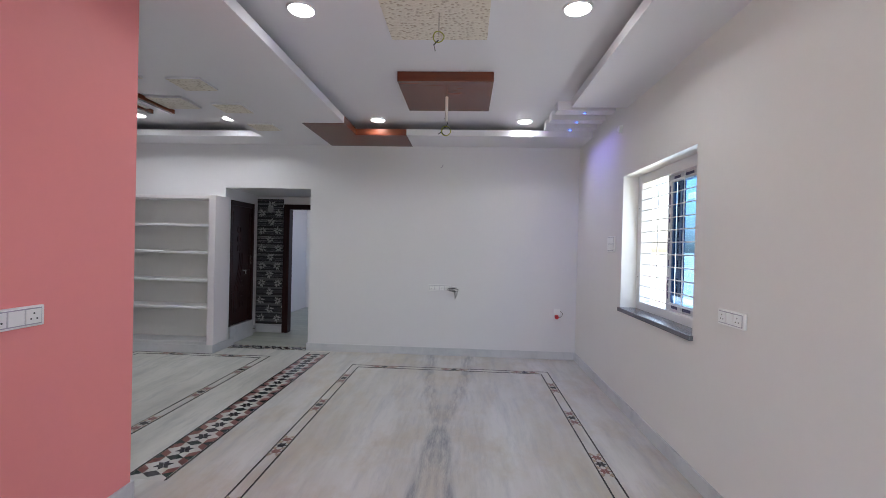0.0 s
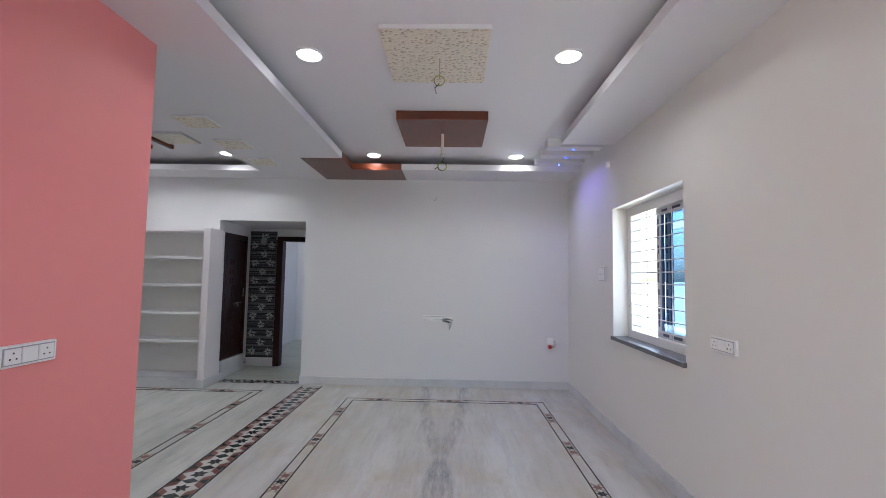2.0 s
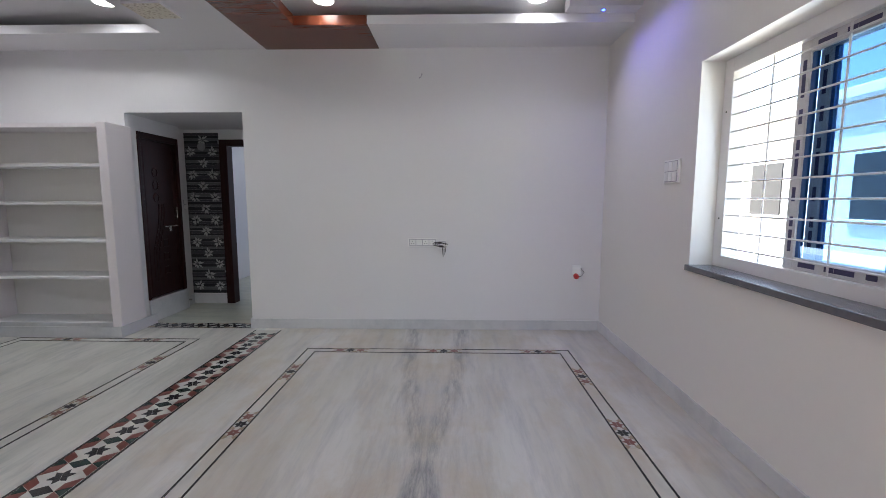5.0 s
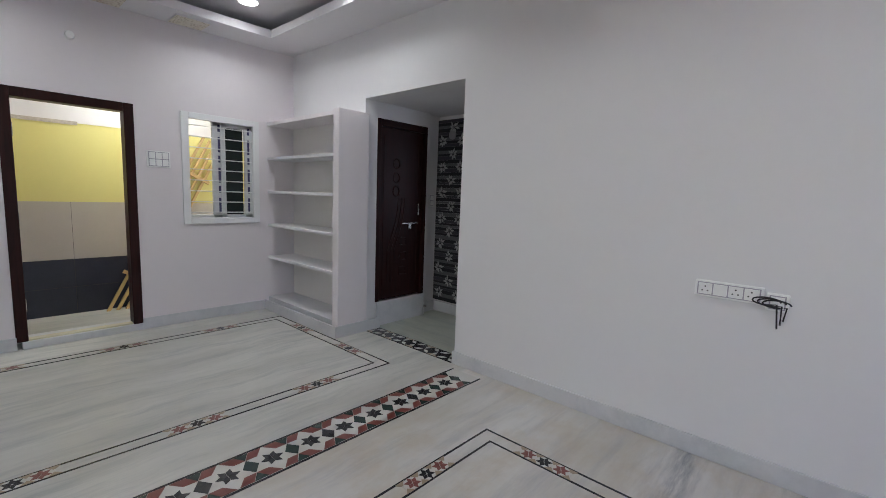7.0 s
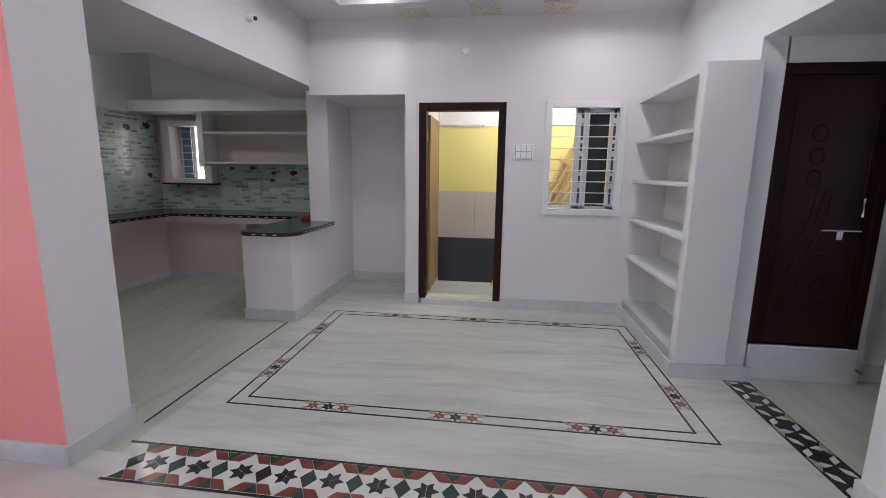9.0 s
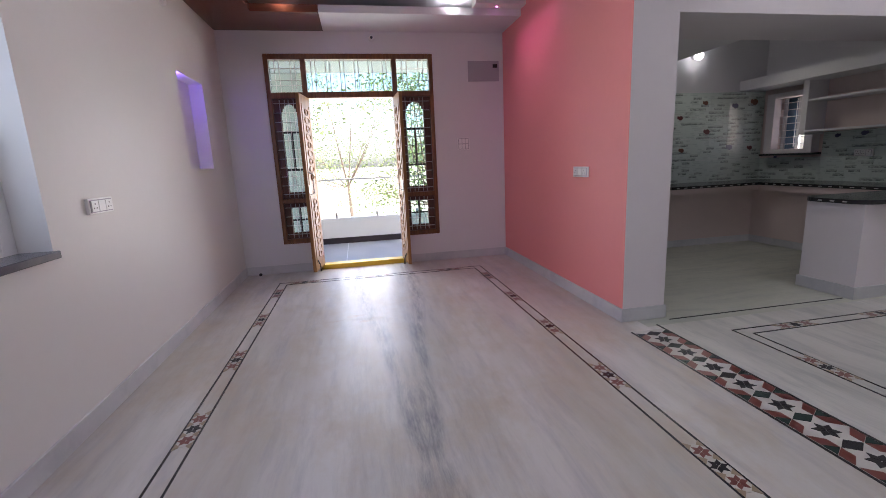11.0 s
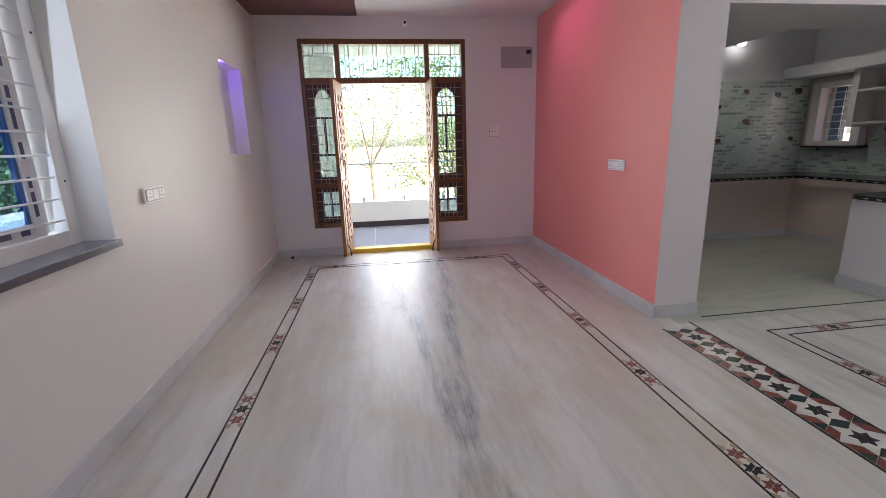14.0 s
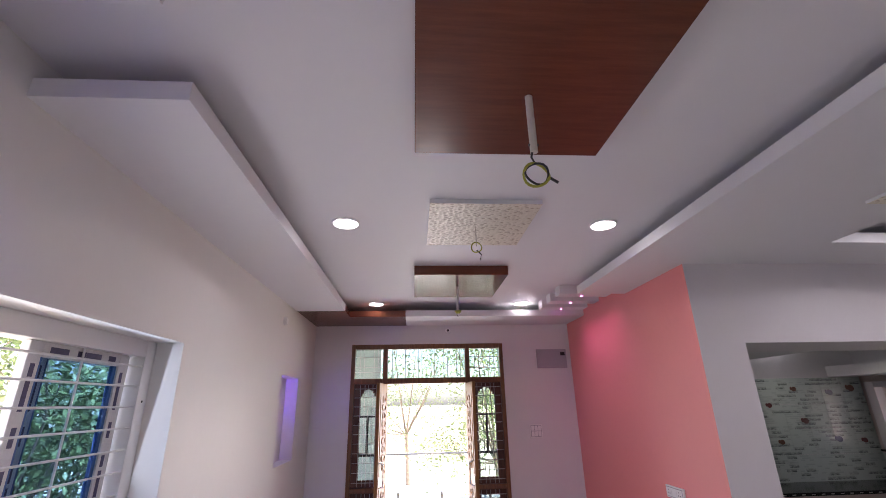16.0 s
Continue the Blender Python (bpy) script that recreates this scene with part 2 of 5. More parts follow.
def add_box(bm, x0, x1, y0, y1, z0, z1, bevel=0.0, mi=0):
    made = bmesh.ops.create_cube(bm, size=1.0)["verts"]
    bmesh.ops.scale(bm, vec=(abs(x1 - x0), abs(y1 - y0), abs(z1 - z0)), verts=made)
    bmesh.ops.translate(bm, vec=((x0 + x1) / 2, (y0 + y1) / 2, (z0 + z1) / 2), verts=made)
    faces = {f for v in made for f in v.link_faces}
    for f in faces:
        f.material_index = mi
    if bevel:
        edges = list({e for v in made for e in v.link_edges})
        bmesh.ops.bevel(bm, geom=edges, offset=bevel, segments=2, affect="EDGES", profile=0.5)
    return bm


def box(*a, bevel=0.0):
    return add_box(bm_new(), *a, bevel=bevel)


def add_rod(bm, a, b, r, seg=10, r2=None):
    a, b = Vector(a), Vector(b)
    m = Matrix.Translation((a + b) / 2) @ (b - a).to_track_quat("Z", "Y").to_matrix().to_4x4()
    bmesh.ops.create_cone(bm, cap_ends=True, segments=seg, radius1=r, radius2=r if r2 is None else r2, depth=(b - a).length, matrix=m)
    return bm


def rod(a, b, r, seg=10, r2=None):
    return add_rod(bm_new(), a, b, r, seg, r2)


def tube(points, r, seg=6):
    """A bent wire or pipe through the given points."""
    bm = bm_new()
    rings = []
    pts = [Vector(p) for p in points]
    for i, p in enumerate(pts):
        d = (pts[min(i + 1, len(pts) - 1)] - pts[max(i - 1, 0)]).normalized()
        q = d.to_track_quat("Z", "Y").to_matrix()
        rings.append([bm.verts.new(p + q @ Vector((r * math.cos(k * 2 * math.pi / seg), r * math.sin(k * 2 * math.pi / seg), 0))) for k in range(seg)])
    for a, b in zip(rings, rings[1:]):
        for k in range(seg):
            bm.faces.new((a[k], a[(k + 1) % seg], b[(k + 1) % seg], b[k]))
    bm.faces.new(rings[0][::-1])
    bm.faces.new(rings[-1])
    return bm


def prism(outline, z0, z1):
    """A flat outline (x, y) drawn up from z0 to z1."""
    bm = bm_new()
    lo = [bm.verts.new((x, y, z0)) for x, y in outline]
    hi = [bm.verts.new((x, y, z1)) for x, y in outline]
    bm.faces.new(lo[::-1])
    bm.faces.new(hi)
    for i in range(len(lo)):
        j = (i + 1) % len(lo)
        bm.faces.new((lo[i], lo[j], hi[j], hi[i]))
    bmesh.ops.recalc_face_normals(bm, faces=bm.faces)
    return bm


def slab_with_holes(u0, u1, v0, v1, holes):
    """Rectangles that fill u0..u1, v0..v1 but for the holes (a0, a1, b0, b1)."""
    us = sorted({u0, u1, *[h for q in holes for h in q[:2]]})
    vs = sorted({v0, v1, *[h for q in holes for h in q[2:]]})
    for a, b in zip(us, us[1:]):
        run = None
        for c, d in zip(vs, vs[1:]):
            mu, mv = (a + b) / 2, (c + d) / 2
            solid = not any(h[0] < mu < h[1] and h[2] < mv < h[3] for h in holes)
            if solid:
                run = (run[0], d) if run else (c, d)
            if run and (not solid or d == vs[-1]):
                yield a, b, run[0], run[1]
                run = None


def finish(bm, name, mats, smooth=False):
    me = bpy.data.meshes.new(name)
    bm.to_mesh(me)
    bm.free()
    for m in mats if isinstance(mats, (list, tuple)) else [mats]:
        me.materials.append(m)
    if smooth:
        for p in me.polygons:
            p.use_smooth = True
    return me


def part(name, bm, mats, parent, label="", smooth=False):
    ob = new(name, finish(bm, name, mats, smooth))
    ob.parent = parent
    return tagged(ob, label)


def thing(name, label, category, group="", kind="", at=(0, 0, 0)):
    ob = new(name)
    ob.location = at
    ob.empty_display_size = 0.1
    return tagged(ob, label, category, group, kind)


def solid(name, bm, mats, label, category, group="", kind="", smooth=False):
    return tagged(new(name, finish(bm, name, mats, smooth)), label, category, group, kind)


def wall(name, axis, at, thick, u0, u1, z0, z1, holes, mats, label):
    """A wall across the axis, from at to at + thick, with openings."""
    bm = bm_new()
    for a, b, c, d in slab_with_holes(u0, u1, z0, z1, holes):
        if axis == "y":
            add_box(bm, a, b, at, at + thick, c, d)
        else:
            add_box(bm, at, at + thick, a, b, c, d)
    return solid(name, bm, mats, label, "wall", kind="structure")


# ---------- shell ----------
def floor_plate(name, x0, x1, y0, y1, mat, label, z=0.0):
    return solid(name, box(x0, x1, y0, y1, z - 0.15, z), mat, label, "floor", kind="structure")


floor = floor_plate("floor", -2.0, XR + 0.2, YN - 0.23, YF + 0.1, MARBLE_LIVING, "polished grey-white marble floor with blue-grey veins")
floor_dining = floor_plate("floor_dining", -5.9, -2.0, 3.24, YF + 0.1, MARBLE_DINING, "polished cream-grey marble floor with long streaks")
floor_kitchen = floor_plate("floor_kitchen", -6.2, -2.0, YN - 0.23, 3.24, MARBLE_KITCHEN, "polished greenish grey marble kitchen floor")
floor_passage = floor_plate("floor_passage", -3.8, -1.0, YF + 0.1, 12.0, MARBLE_KITCHEN, "polished grey-green marble passage floor")

wall_east = wall("wall_east", "x", XR, 0.26, YN - 0.23, YF + 0.2, 0, 3.2,
                 [(3.645, 4.985, 0.945, 2.21), (1.04, 1.69, 1.327, 2.155)], CREAM_WALL, "off-white painted plaster wall with a deep window and a niche")
wall_north = wall("wall_north", "y", YF, 0.16, -4.92, XR, 0, 3.2, [(-3.38, -2.16, 0, 2.245)], WHITE, "white painted plaster wall with an open passage")
wall_south = wall("wall_south", "y", YN - 0.23, 0.23, -6.1, XR, 0, 3.2,
                  [(-0.965, 1.03, 0.36, 2.61), (-0.47, 0.575, -0.02, 2.61)], WHITE, "off-white painted plaster wall round the entrance")
bm = box(PILL, XP, YN, PEND, 0, ZC)
for f in bm.faces:
    f.material_index = 1 if f.normal.x > 0.5 else 0
wall_pink = solid("wall_pink", bm, [BLUSH, PINK], "salmon pink feature wall with a white end face", "wall", kind="structure")
wall_west = wall("wall_west", "x", XW - 0.2, 0.2, 4.09, YF, 0, 3.2,
                 [(4.235, 5.1, -0.02, 2.07), (5.495, 6.2, 1.02, 2.05)], BLUSH, "pale pink plaster wall with a door and a window")
wall_alcove = wall("wall_alcove", "x", -5.85, 0.2, 3.16, 4.29, 0, 2.3, [], BLUSH, "pale pink back wall of the alcove")
wall_alcove_side = wall("wall_alcove_side", "y", 4.09, 0.2, -5.65, XW - 0.2, 0, 2.3, [], BLUSH, "pale pink side wall of the alcove")
beam = solid("trim_beam", add_box(add_box(bm_new(), -5.9, PILL, 2.42, PEND, 2.24, 3.2), -5.9, XW, PEND, 4.29, 2.15, 3.2), BLUSH,
             "white plastered beam over the kitchen opening", "beam", kind="structure")
kitchen_loft = solid("trim_kitchen_loft", box(-3.4, PILL, YN, 2.42, 2.24, 2.4), WHITE, "white plastered loft slab", "loft", kind="structure")
wall_kitchen_west = wall("wall_kitchen_west", "x", -6.1, 0.2, YN, 3.16, 0, 3.2, [(0.62, 1.09, 1.26, 1.95)], KITCHEN_PAINT, "pale pink kitchen wall with a small window")
kitchen_pillar = solid("wall_kitchen_pillar", box(-5.9, -4.9, 2.97, 3.203, 0.8, 2.225), BLUSH, "white plastered pillar on the kitchen side", "pillar", kind="structure")

# ceiling: high slab, dropped slabs round it
ceiling = solid("ceiling", box(-6.2, XR + 0.25, YN - 0.23, YF + 0.2, ZC, ZC + 0.1), CEIL, "white painted ceiling", "ceiling", kind="structure")
bm = bm_new()
for a, b, c, d in slab_with_holes(-4.92, -1.395, PEND, YF, [(-4.33, -2.65, 3.58, 6.2)]):
    add_box(bm, a, b, c, d, ZS, ZS + 0.075)
ceiling_dining = solid("ceiling_dining", bm, CEIL, "white dropped ceiling with a lit tray", "ceiling", kind="structure")


def drop_strip(name, boxes, mat, label):
    bm = bm_new()
    for b in boxes:
        add_box(bm, *b, ZS, ZS + 0.075)
    return solid(name, bm, mat, label, "ceiling trim", kind="structure")


drop_strip("trim_drop_pink_side", [(XP, -1.395, 2.11, PEND)], CEIL, "white dropped ceiling strip along the pink wall")
drop_strip("trim_drop_window_side", [(0.985, XR, 1.35, 4.94)], CEIL, "white dropped ceiling strip along the window wall")
drop_strip("trim_drop_north", [(-0.76, XR, 6.06, YF)], CEIL, "white dropped ceiling strip with a cove")
drop_strip("trim_drop_south", [(XP, 0.32, YN, 0.99)], CEIL, "white dropped ceiling strip with a cove")
drop_strip("trim_brown_corner_north", [(-1.395, -0.76, 6.056, YF)], BROWN_LAM, "brown laminate corner of the dropped ceiling")
bm = add_box(add_box(bm_new(), XP, -1.39, 5.55, YF, ZS - 0.006, ZS - 0.001), -1.39, -0.755, 6.05, YF, ZS - 0.006, ZS - 0.001)
add_box(bm, -1.395, -1.389, 5.55, 6.055, ZS - 0.006, ZS + 0.076)
solid("trim_brown_facing_north", bm, BROWN_LAM, "brown wood laminate L-shaped ceiling facing", "ceiling trim", kind="structure")
drop_strip("trim_brown_corner_south", [(0.32, XR, YN, 0.99), (0.985, XR, 0.99, 1.35)], BROWN_LAM, "brown laminate L-shaped corner of the dropped ceiling")


def hung_panel(name, x0, x1, y0, y1, z0, mat, label):
    return solid(name, box(x0, x1, y0, y1, z0, ZC, bevel=0.003), mat, label, "ceiling panel", "panels along the ceiling")


hung_panel("ceiling_panel", -0.625, 0.215, 1.65, 2.52, 2.935, BROWN_LAM, "square brown wood-laminate panel fixed under the ceiling")
hung_panel("ceiling_panel", -0.63, 0.215, 4.5, 5.34, 2.935, BROWN_LAM, "square brown wood-laminate panel fixed under the ceiling")

# ribbed cream panel, and the smaller pads of the dining ceiling
def dimple_material():
    m, n, l, b = nodes_of("cream_dimpled_board")
    co = n.new("ShaderNodeTexCoord").outputs["Object"]
    mp = n.new("ShaderNodeMapping")
    mp.inputs["Scale"].default_value = (1.0, 1.35, 0.0)
    l.new(co, mp.inputs[0])
    v = n.new("ShaderNodeTexVoronoi")
    set_in(v, Scale=34.0, Randomness=0.75)
    l.new(mp.outputs[0], v.inputs["Vector"])
    r = ramp_node(n, l, v.outputs["Distance"], [(0.26, (0.46, 0.38, 0.28)), (0.46, (0.73, 0.67, 0.56))])
    l.new(r.outputs[0], b.inputs["Base Color"])
    set_in(b, Roughness=0.35)
    bump_node(n, l, b, v.outputs["Distance"], 0.45, 0.012)
    return m


DIMPLE = dimple_material()


def board(x0, x1, y0, y1, z0, z1):
    """A board with white edges and a dimpled underside."""
    bm = box(x0, x1, y0, y1, z0, z1, bevel=0.002)
    for f in bm.faces:
        f.material_index = 1 if f.normal.z > -0.9 else 0
    return bm


solid("ceiling_panel", board(-0.565, 0.125, 3.13, 3.86, 2.99, ZC), [DIMPLE, CEIL], "cream dimpled square panel fixed under the ceiling", "ceiling panel", "panels along the ceiling")
for x, w, rows in ((-4.53, 0.25, (4.2, 4.88, 5.52)), (-2.39, 0.3, (4.36, 5.02, 5.72))):
    for y in rows:
        solid("ceiling_pad", board(x - w / 2, x + w / 2, y - 0.14, y + 0.14, ZS - 0.018, ZS), [DIMPLE, CEIL],
              "small cream dimpled board on the dropped ceiling", "ceiling panel", "dimpled boards of the dining ceiling")
for x, y in ((-3.86, 5.35), (-3.24, 5.35), (-3.86, 4.45), (-3.24, 4.45)):
    solid("ceiling_pad", board(x - 0.19, x + 0.19, y - 0.19, y + 0.19, ZC - 0.025, ZC), [DIMPLE, CEIL],
          "cream dimpled board inside the ceiling tray", "ceiling panel", "dimpled boards of the dining ceiling")
for x in (-3.47, -3.73):
    solid("ceiling_batten", box(x - 0.022, x + 0.022, 4.2, 5.66, ZC - 0.05, ZC, bevel=0.003), BROWN_LAM,
          "long brown laminate batten inside the ceiling tray", "ceiling batten", "brown battens")


def downlight(x, y, z=ZC):
    t = thing("downlight", "round recessed white led downlight, lit", "ceiling light", "round downlights", at=(x, y, z))
    bm = bm_new()
    bmesh.ops.create_cone(bm, cap_ends=True, segments=32, radius1=0.088, radius2=0.095, depth=0.012, matrix=Matrix.Translation((0, 0, -0.006)))
    part("rim", bm, UPVC, t)
    bm = bm_new()
    bmesh.ops.create_cone(bm, cap_ends=True, segments=32, radius1=0.078, radius2=0.08, depth=0.004, matrix=Matrix.Translation((0, 0, -0.0145)))
    part("diffuser", bm, LIGHT_ON, t, "glowing white diffuser")
    return t


for x, y in DOWN + DOWN_DINING:
    downlight(x, y)


def step_block(x0, x1, y, xs, mat, group):
    t = thing("ceiling_step", "white stepped ceiling block with a small coloured led", "ceiling block", group, at=(0, 0, 0))
    part("block", box(x0, x1, y - 0.075, y + 0.075, 2.925, ZC, bevel=0.002), CEIL, t)
    part("spot_rim", rod((xs, y, 2.926), (xs, y, 2.919), 0.02, 16), CHROME, t, "tiny chrome rim")
    part("spot_led", rod((xs, y, 2.92), (xs, y, 2.916), 0.013, 12), mat, t, "glowing coloured led")


for y in (5.33, 5.66, 5.98):
    step_block(0.92, XR, y, 1.215, GLOW_BLUE, "stepped blocks by the window wall")
for y in (1.07, 1.41, 1.75):
    step_block(XP, -1.32, y, -1.575, GLOW_PINK, "stepped blocks by the pink wall")

# passage behind the north wall
wall("wall_passage_west", "x", -3.58, 0.2, YF + 0.16, 7.53, 0, 2.6, [(6.8, 7.49, 0.25, 2.09)], WHITE, "white plaster wall round a dark door")
wall("wall_passage_recess", "x", -3.645, 0.2, 7.53, 7.75, 0, 2.6, [], WHITE, "white plaster wall set back beside the tiles")
wall("wall_passage_north", "y", 7.75, 0.12, -3.645, -1.2, 0, 2.6, [(-3.0, -2.1, -0.02, 2.12)], WHITE, "white passage wall with a doorway")
wall("wall_passage_east", "x", -1.2, 0.12, YF + 0.16, 12.0, 0, 3.0, [], WHITE, "white plaster wall")
wall("wall_bedroom_north", "y", 10.6, 0.12, -3.8, -1.2, 0, 3.0, [], WHITE, "white bedroom wall")
wall("wall_bedroom_west", "x", -3.8, 0.12, 7.87, 10.6, 0, 3.0, [], WHITE, "white bedroom wall")
solid("ceiling_passage", box(-3.8, -1.08, YF + 0.16, 7.87, 2.245, 2.4), CEIL, "low white passage ceiling", "ceiling", kind="structure")
solid("ceiling_bedroom", box(-3.8, -1.08, 7.87, 10.72, 2.9, 3.0), CEIL, "white bedroom ceiling", "ceiling", kind="structure")

# utility space behind the west wall
wall("wall_utility", "x", -5.95, 0.2, 4.29, 7.2, -0.1, 3.0, [], YELLOW_WALL, "yellow painted utility wall")
wall("wall_utility_south", "y", 4.2, 0.085, -5.95, XW - 0.2, 2.3, 3.0, [], WHITE, "white utility wall")
wall("wall_utility_north", "y", 7.1, 0.1, -5.75, XW - 0.2, -0.1, 3.0, [], YELLOW_WALL, "yellow painted utility wall")
solid("ceiling_utility", box(-5.95, XW - 0.2, 4.29, 7.2, 2.7, 2.8), CEIL, "white utility ceiling", "ceiling", kind="structure")
solid("floor_utility", box(-5.95, XW - 0.2, 4.29, 7.2, -0.15, -0.02), plain("dark_grey_floor_tile", (0.09, 0.085, 0.075), 0.4, vary=0.2), "dark grey tiled utility floor", "floor", kind="structure")

# outside
solid("ground", box(-1500, 1500, -1500, 1500, -3.4, -3.3), plain("pale_dry_earth", (0.42, 0.38, 0.3), 0.9, vary=0.3, scale=0.4), "dry earth ground", "ground", kind="structure")
solid("floor_balcony", box(-3.2, 3.2, -1.75, YN - 0.23, -0.2, -0.03), plain("grey_balcony_tile", (0.36, 0.36, 0.37), 0.4, vary=0.12, scale=3), "grey balcony floor", "floor", kind="structure")
solid("wall_balcony", box(-3.2, 3.2, -1.9, -1.75, -0.2, 0.41), plain("cream_parapet_paint", (0.84, 0.83, 0.76), 0.6, vary=0.04), "cream painted balcony parapet", "wall", kind="structure")
solid("ceiling_balcony", box(-3.2, 3.2, -1.5, YN - 0.23, 2.75, 2.9), CEIL, "white balcony ceiling", "ceiling", kind="structure")

# lamps that light what the discs show
for x, y in DOWN:
    lamp("downlight_lamp", "SPOT", look((x, y, ZC - 0.03), (x, y, 0)), 3.6 if x > 0 else 2.95, (0.98, 0.98, 1), radius=0.08, cone=164, blend=0.85)
for x, y in DOWN_DINING:
    lamp("downlight_lamp", "SPOT", look((x, y, ZC - 0.03), (x, y, 0)), 4.35, (0.98, 0.98, 1), radius=0.08, cone=164, blend=0.85)
for y in (5.33, 5.66, 5.98):
    lamp("blue_led_lamp", "SPOT", look((1.215, y, 2.91), (1.45, y, 2.0)), 0.95, (0.16, 0.12, 1), radius=0.012, cone=110, blend=1.0)
for y in (1.07, 1.41, 1.75):
    lamp("pink_led_lamp", "SPOT", look((-1.575, y, 2.91), (-1.8, y, 2.0)), 0.65, (1, 0.12, 0.7), radius=0.012, cone=110, blend=1.0)
lamp("niche_led_lamp", "POINT", Matrix.Translation((1.57, 1.62, 2.12)), 0.6, (0.25, 0.12, 1), radius=0.015)
# unseen fill added to brighten the utility space, without a fitting
lamp("utility_fill", "AREA", look((-5.3, 5.4, 2.66), (-5.3, 5.4, 0)), 2.4, (1, 0.97, 0.9), size=0.4)
lamp("kitchen_lamp", "SPOT", look((-4.65, 0.62, 2.5), (-4.4, 2.3, 0.2)), 2.2, (1, 0.98, 0.84), radius=0.06, cone=150, blend=0.8)
# added bluish fill for the closed bedroom; the wall behind it has no window
lamp("bedroom_fill", "AREA", look((-1.4, 9.3, 1.5), (-3.8, 9.3, 1.3)), 1.25, (0.72, 0.78, 1), size=1.2)


# ---------- skirting ----------
def skirting(x0, x1, y0, y1, z1=0.105, z0=0.0):
    return solid("baseboard", box(x0, x1, y0, y1, z0, z1, bevel=0.003), SKIRT, "grey-white marble skirting strip", "skirting", kind="structure")


skirting(XR - 0.015, XR, YN, YF)
skirting(-2.16, XR - 0.015, YF - 0.015, YF)
skirting(XP, XP + 0.015, YN, PEND)
skirting(PILL, XP + 0.015, PEND, PEND + 0.015)
skirting(PILL - 0.015, PILL, YN, PEND + 0.015)
skirting(XP + 0.015, -0.52, YN, YN + 0.015)
skirting(0.62, XR - 0.015, YN, YN + 0.015)
skirting(XW, XW + 0.015, 4.09, 4.24)
skirting(XW, XW + 0.015, 5.1, 6.28)
skirting(-5.65, -5.635, 3.2, 4.075)
skirting(-5.65, XW + 0.015, 4.075, 4.09)
skirting(-5.635, -3.95, 3.2, 3.215)
skirting(-3.95, -3.935, 2.73, 3.215)
skirting(-2.175, -2.16, YF - 0.015, YF + 0.16)
skirting(-3.445, -3.43, 7.53, 7.735, 0.12)
skirting(-3.43, -3.0, 7.735, 7.75, 0.12)
# raised marble step under the dining door and window wall
solid("trim_door_step", box(XW - 0.2, XW + 0.02, 4.27, 5.1, 0, 0.062, bevel=0.004), SKIRT, "pale marble door step", "step", kind="structure")

# ---------- inlaid borders of the floors ----------
ZI = 0.0025
TAN_STONE = plain("tan_inlay_stone", (0.3, 0.235, 0.16), 0.3, vary=0.25, scale=14)


def star_outline(r, q=0.5):
    return [((r if k % 2 == 0 else r * q) * math.cos(k * math.pi / 6), (r if k % 2 == 0 else r * q) * math.sin(k * math.pi / 6)) for k in range(12)]


def split_star(r, gap=0.0012):
    """A six-pointed star laid from six diamonds."""
    bm = bm_new()
    for k in range(6):
        a = k * math.pi / 3
        d = Vector((math.cos(a), math.sin(a)))
        s = Vector((-d.y, d.x))
        pts = [d * gap * 2, d * r * 0.5 + s * (r * 0.27), d * r, d * r * 0.5 - s * (r * 0.27)]
        lo = [bm.verts.new((p.x, p.y, 0)) for p in pts]
        hi = [bm.verts.new((p.x, p.y, ZI + 0.0015)) for p in pts]
        bm.faces.new(hi[::-1])
        for i in range(4):
            bm.faces.new((lo[i], lo[(i + 1) % 4], hi[(i + 1) % 4], hi[i]))
    bmesh.ops.recalc_face_normals(bm, faces=bm.faces)
    return bm


def poly(pts, top=ZI + 0.0012):
    return prism(pts, 0.0, top)


H, P = 0.122, 0.2185
ME = {
    "star_dark": finish(split_star(0.058), "star", BLACK_LINE),
    "diamond": finish(poly([(0, 0.06), (0.04, 0), (0, -0.06), (-0.04, 0)]), "diamond", GREEN_STONE),
    "diamond_black": finish(poly([(0, 0.06), (0.04, 0), (0, -0.06), (-0.04, 0)]), "diamond", BLACK_LINE),
    "red_a": finish(poly([(-0.103, H), (-0.06, 0.064), (-0.002, 0.064), (-0.036, H)]), "red_piece", RED_STONE),
    "red_b": finish(poly([(0.103, H), (0.036, H), (0.002, 0.064), (0.06, 0.064)]), "red_piece", RED_STONE),
    "tri": finish(poly([(-0.034, H), (0, 0.066), (0.034, H)]), "triangle", GREEN_STONE),
    "small_red": finish(split_star(0.043), "star", RED_STONE),
    "small_dark": finish(split_star(0.043), "star", BLACK_LINE),
    "tan": finish(poly([(-0.026, 0.041), (0.026, 0.041), (0, 0.012)]), "triangle", TAN_STONE),
    "tile": finish(prism([(-0.148, -0.042), (0.148, -0.042), (0.148, 0.042), (-0.148, 0.042)], 0, ZI), "inlay_tile", CREAM_STONE),
    "white_leaf": finish(poly([(0, 0), (0.042, 0.02), (0.086, 0), (0.042, -0.02)]), "leaf_piece", CREAM_STONE),
    "brown_chip": finish(poly([(-0.06, 0), (0.06, 0), (0, -0.04)]), "triangle", TAN_STONE),
}


def piece(key, name, parent, x, y, turn=0.0, flip=1):
    ob = new(name, ME[key])
    ob.parent = parent
    ob.matrix_local = pose(x, y, 0.0, 0, 0, turn) @ Matrix.Diagonal((1, flip, 1, 1))
    return ob


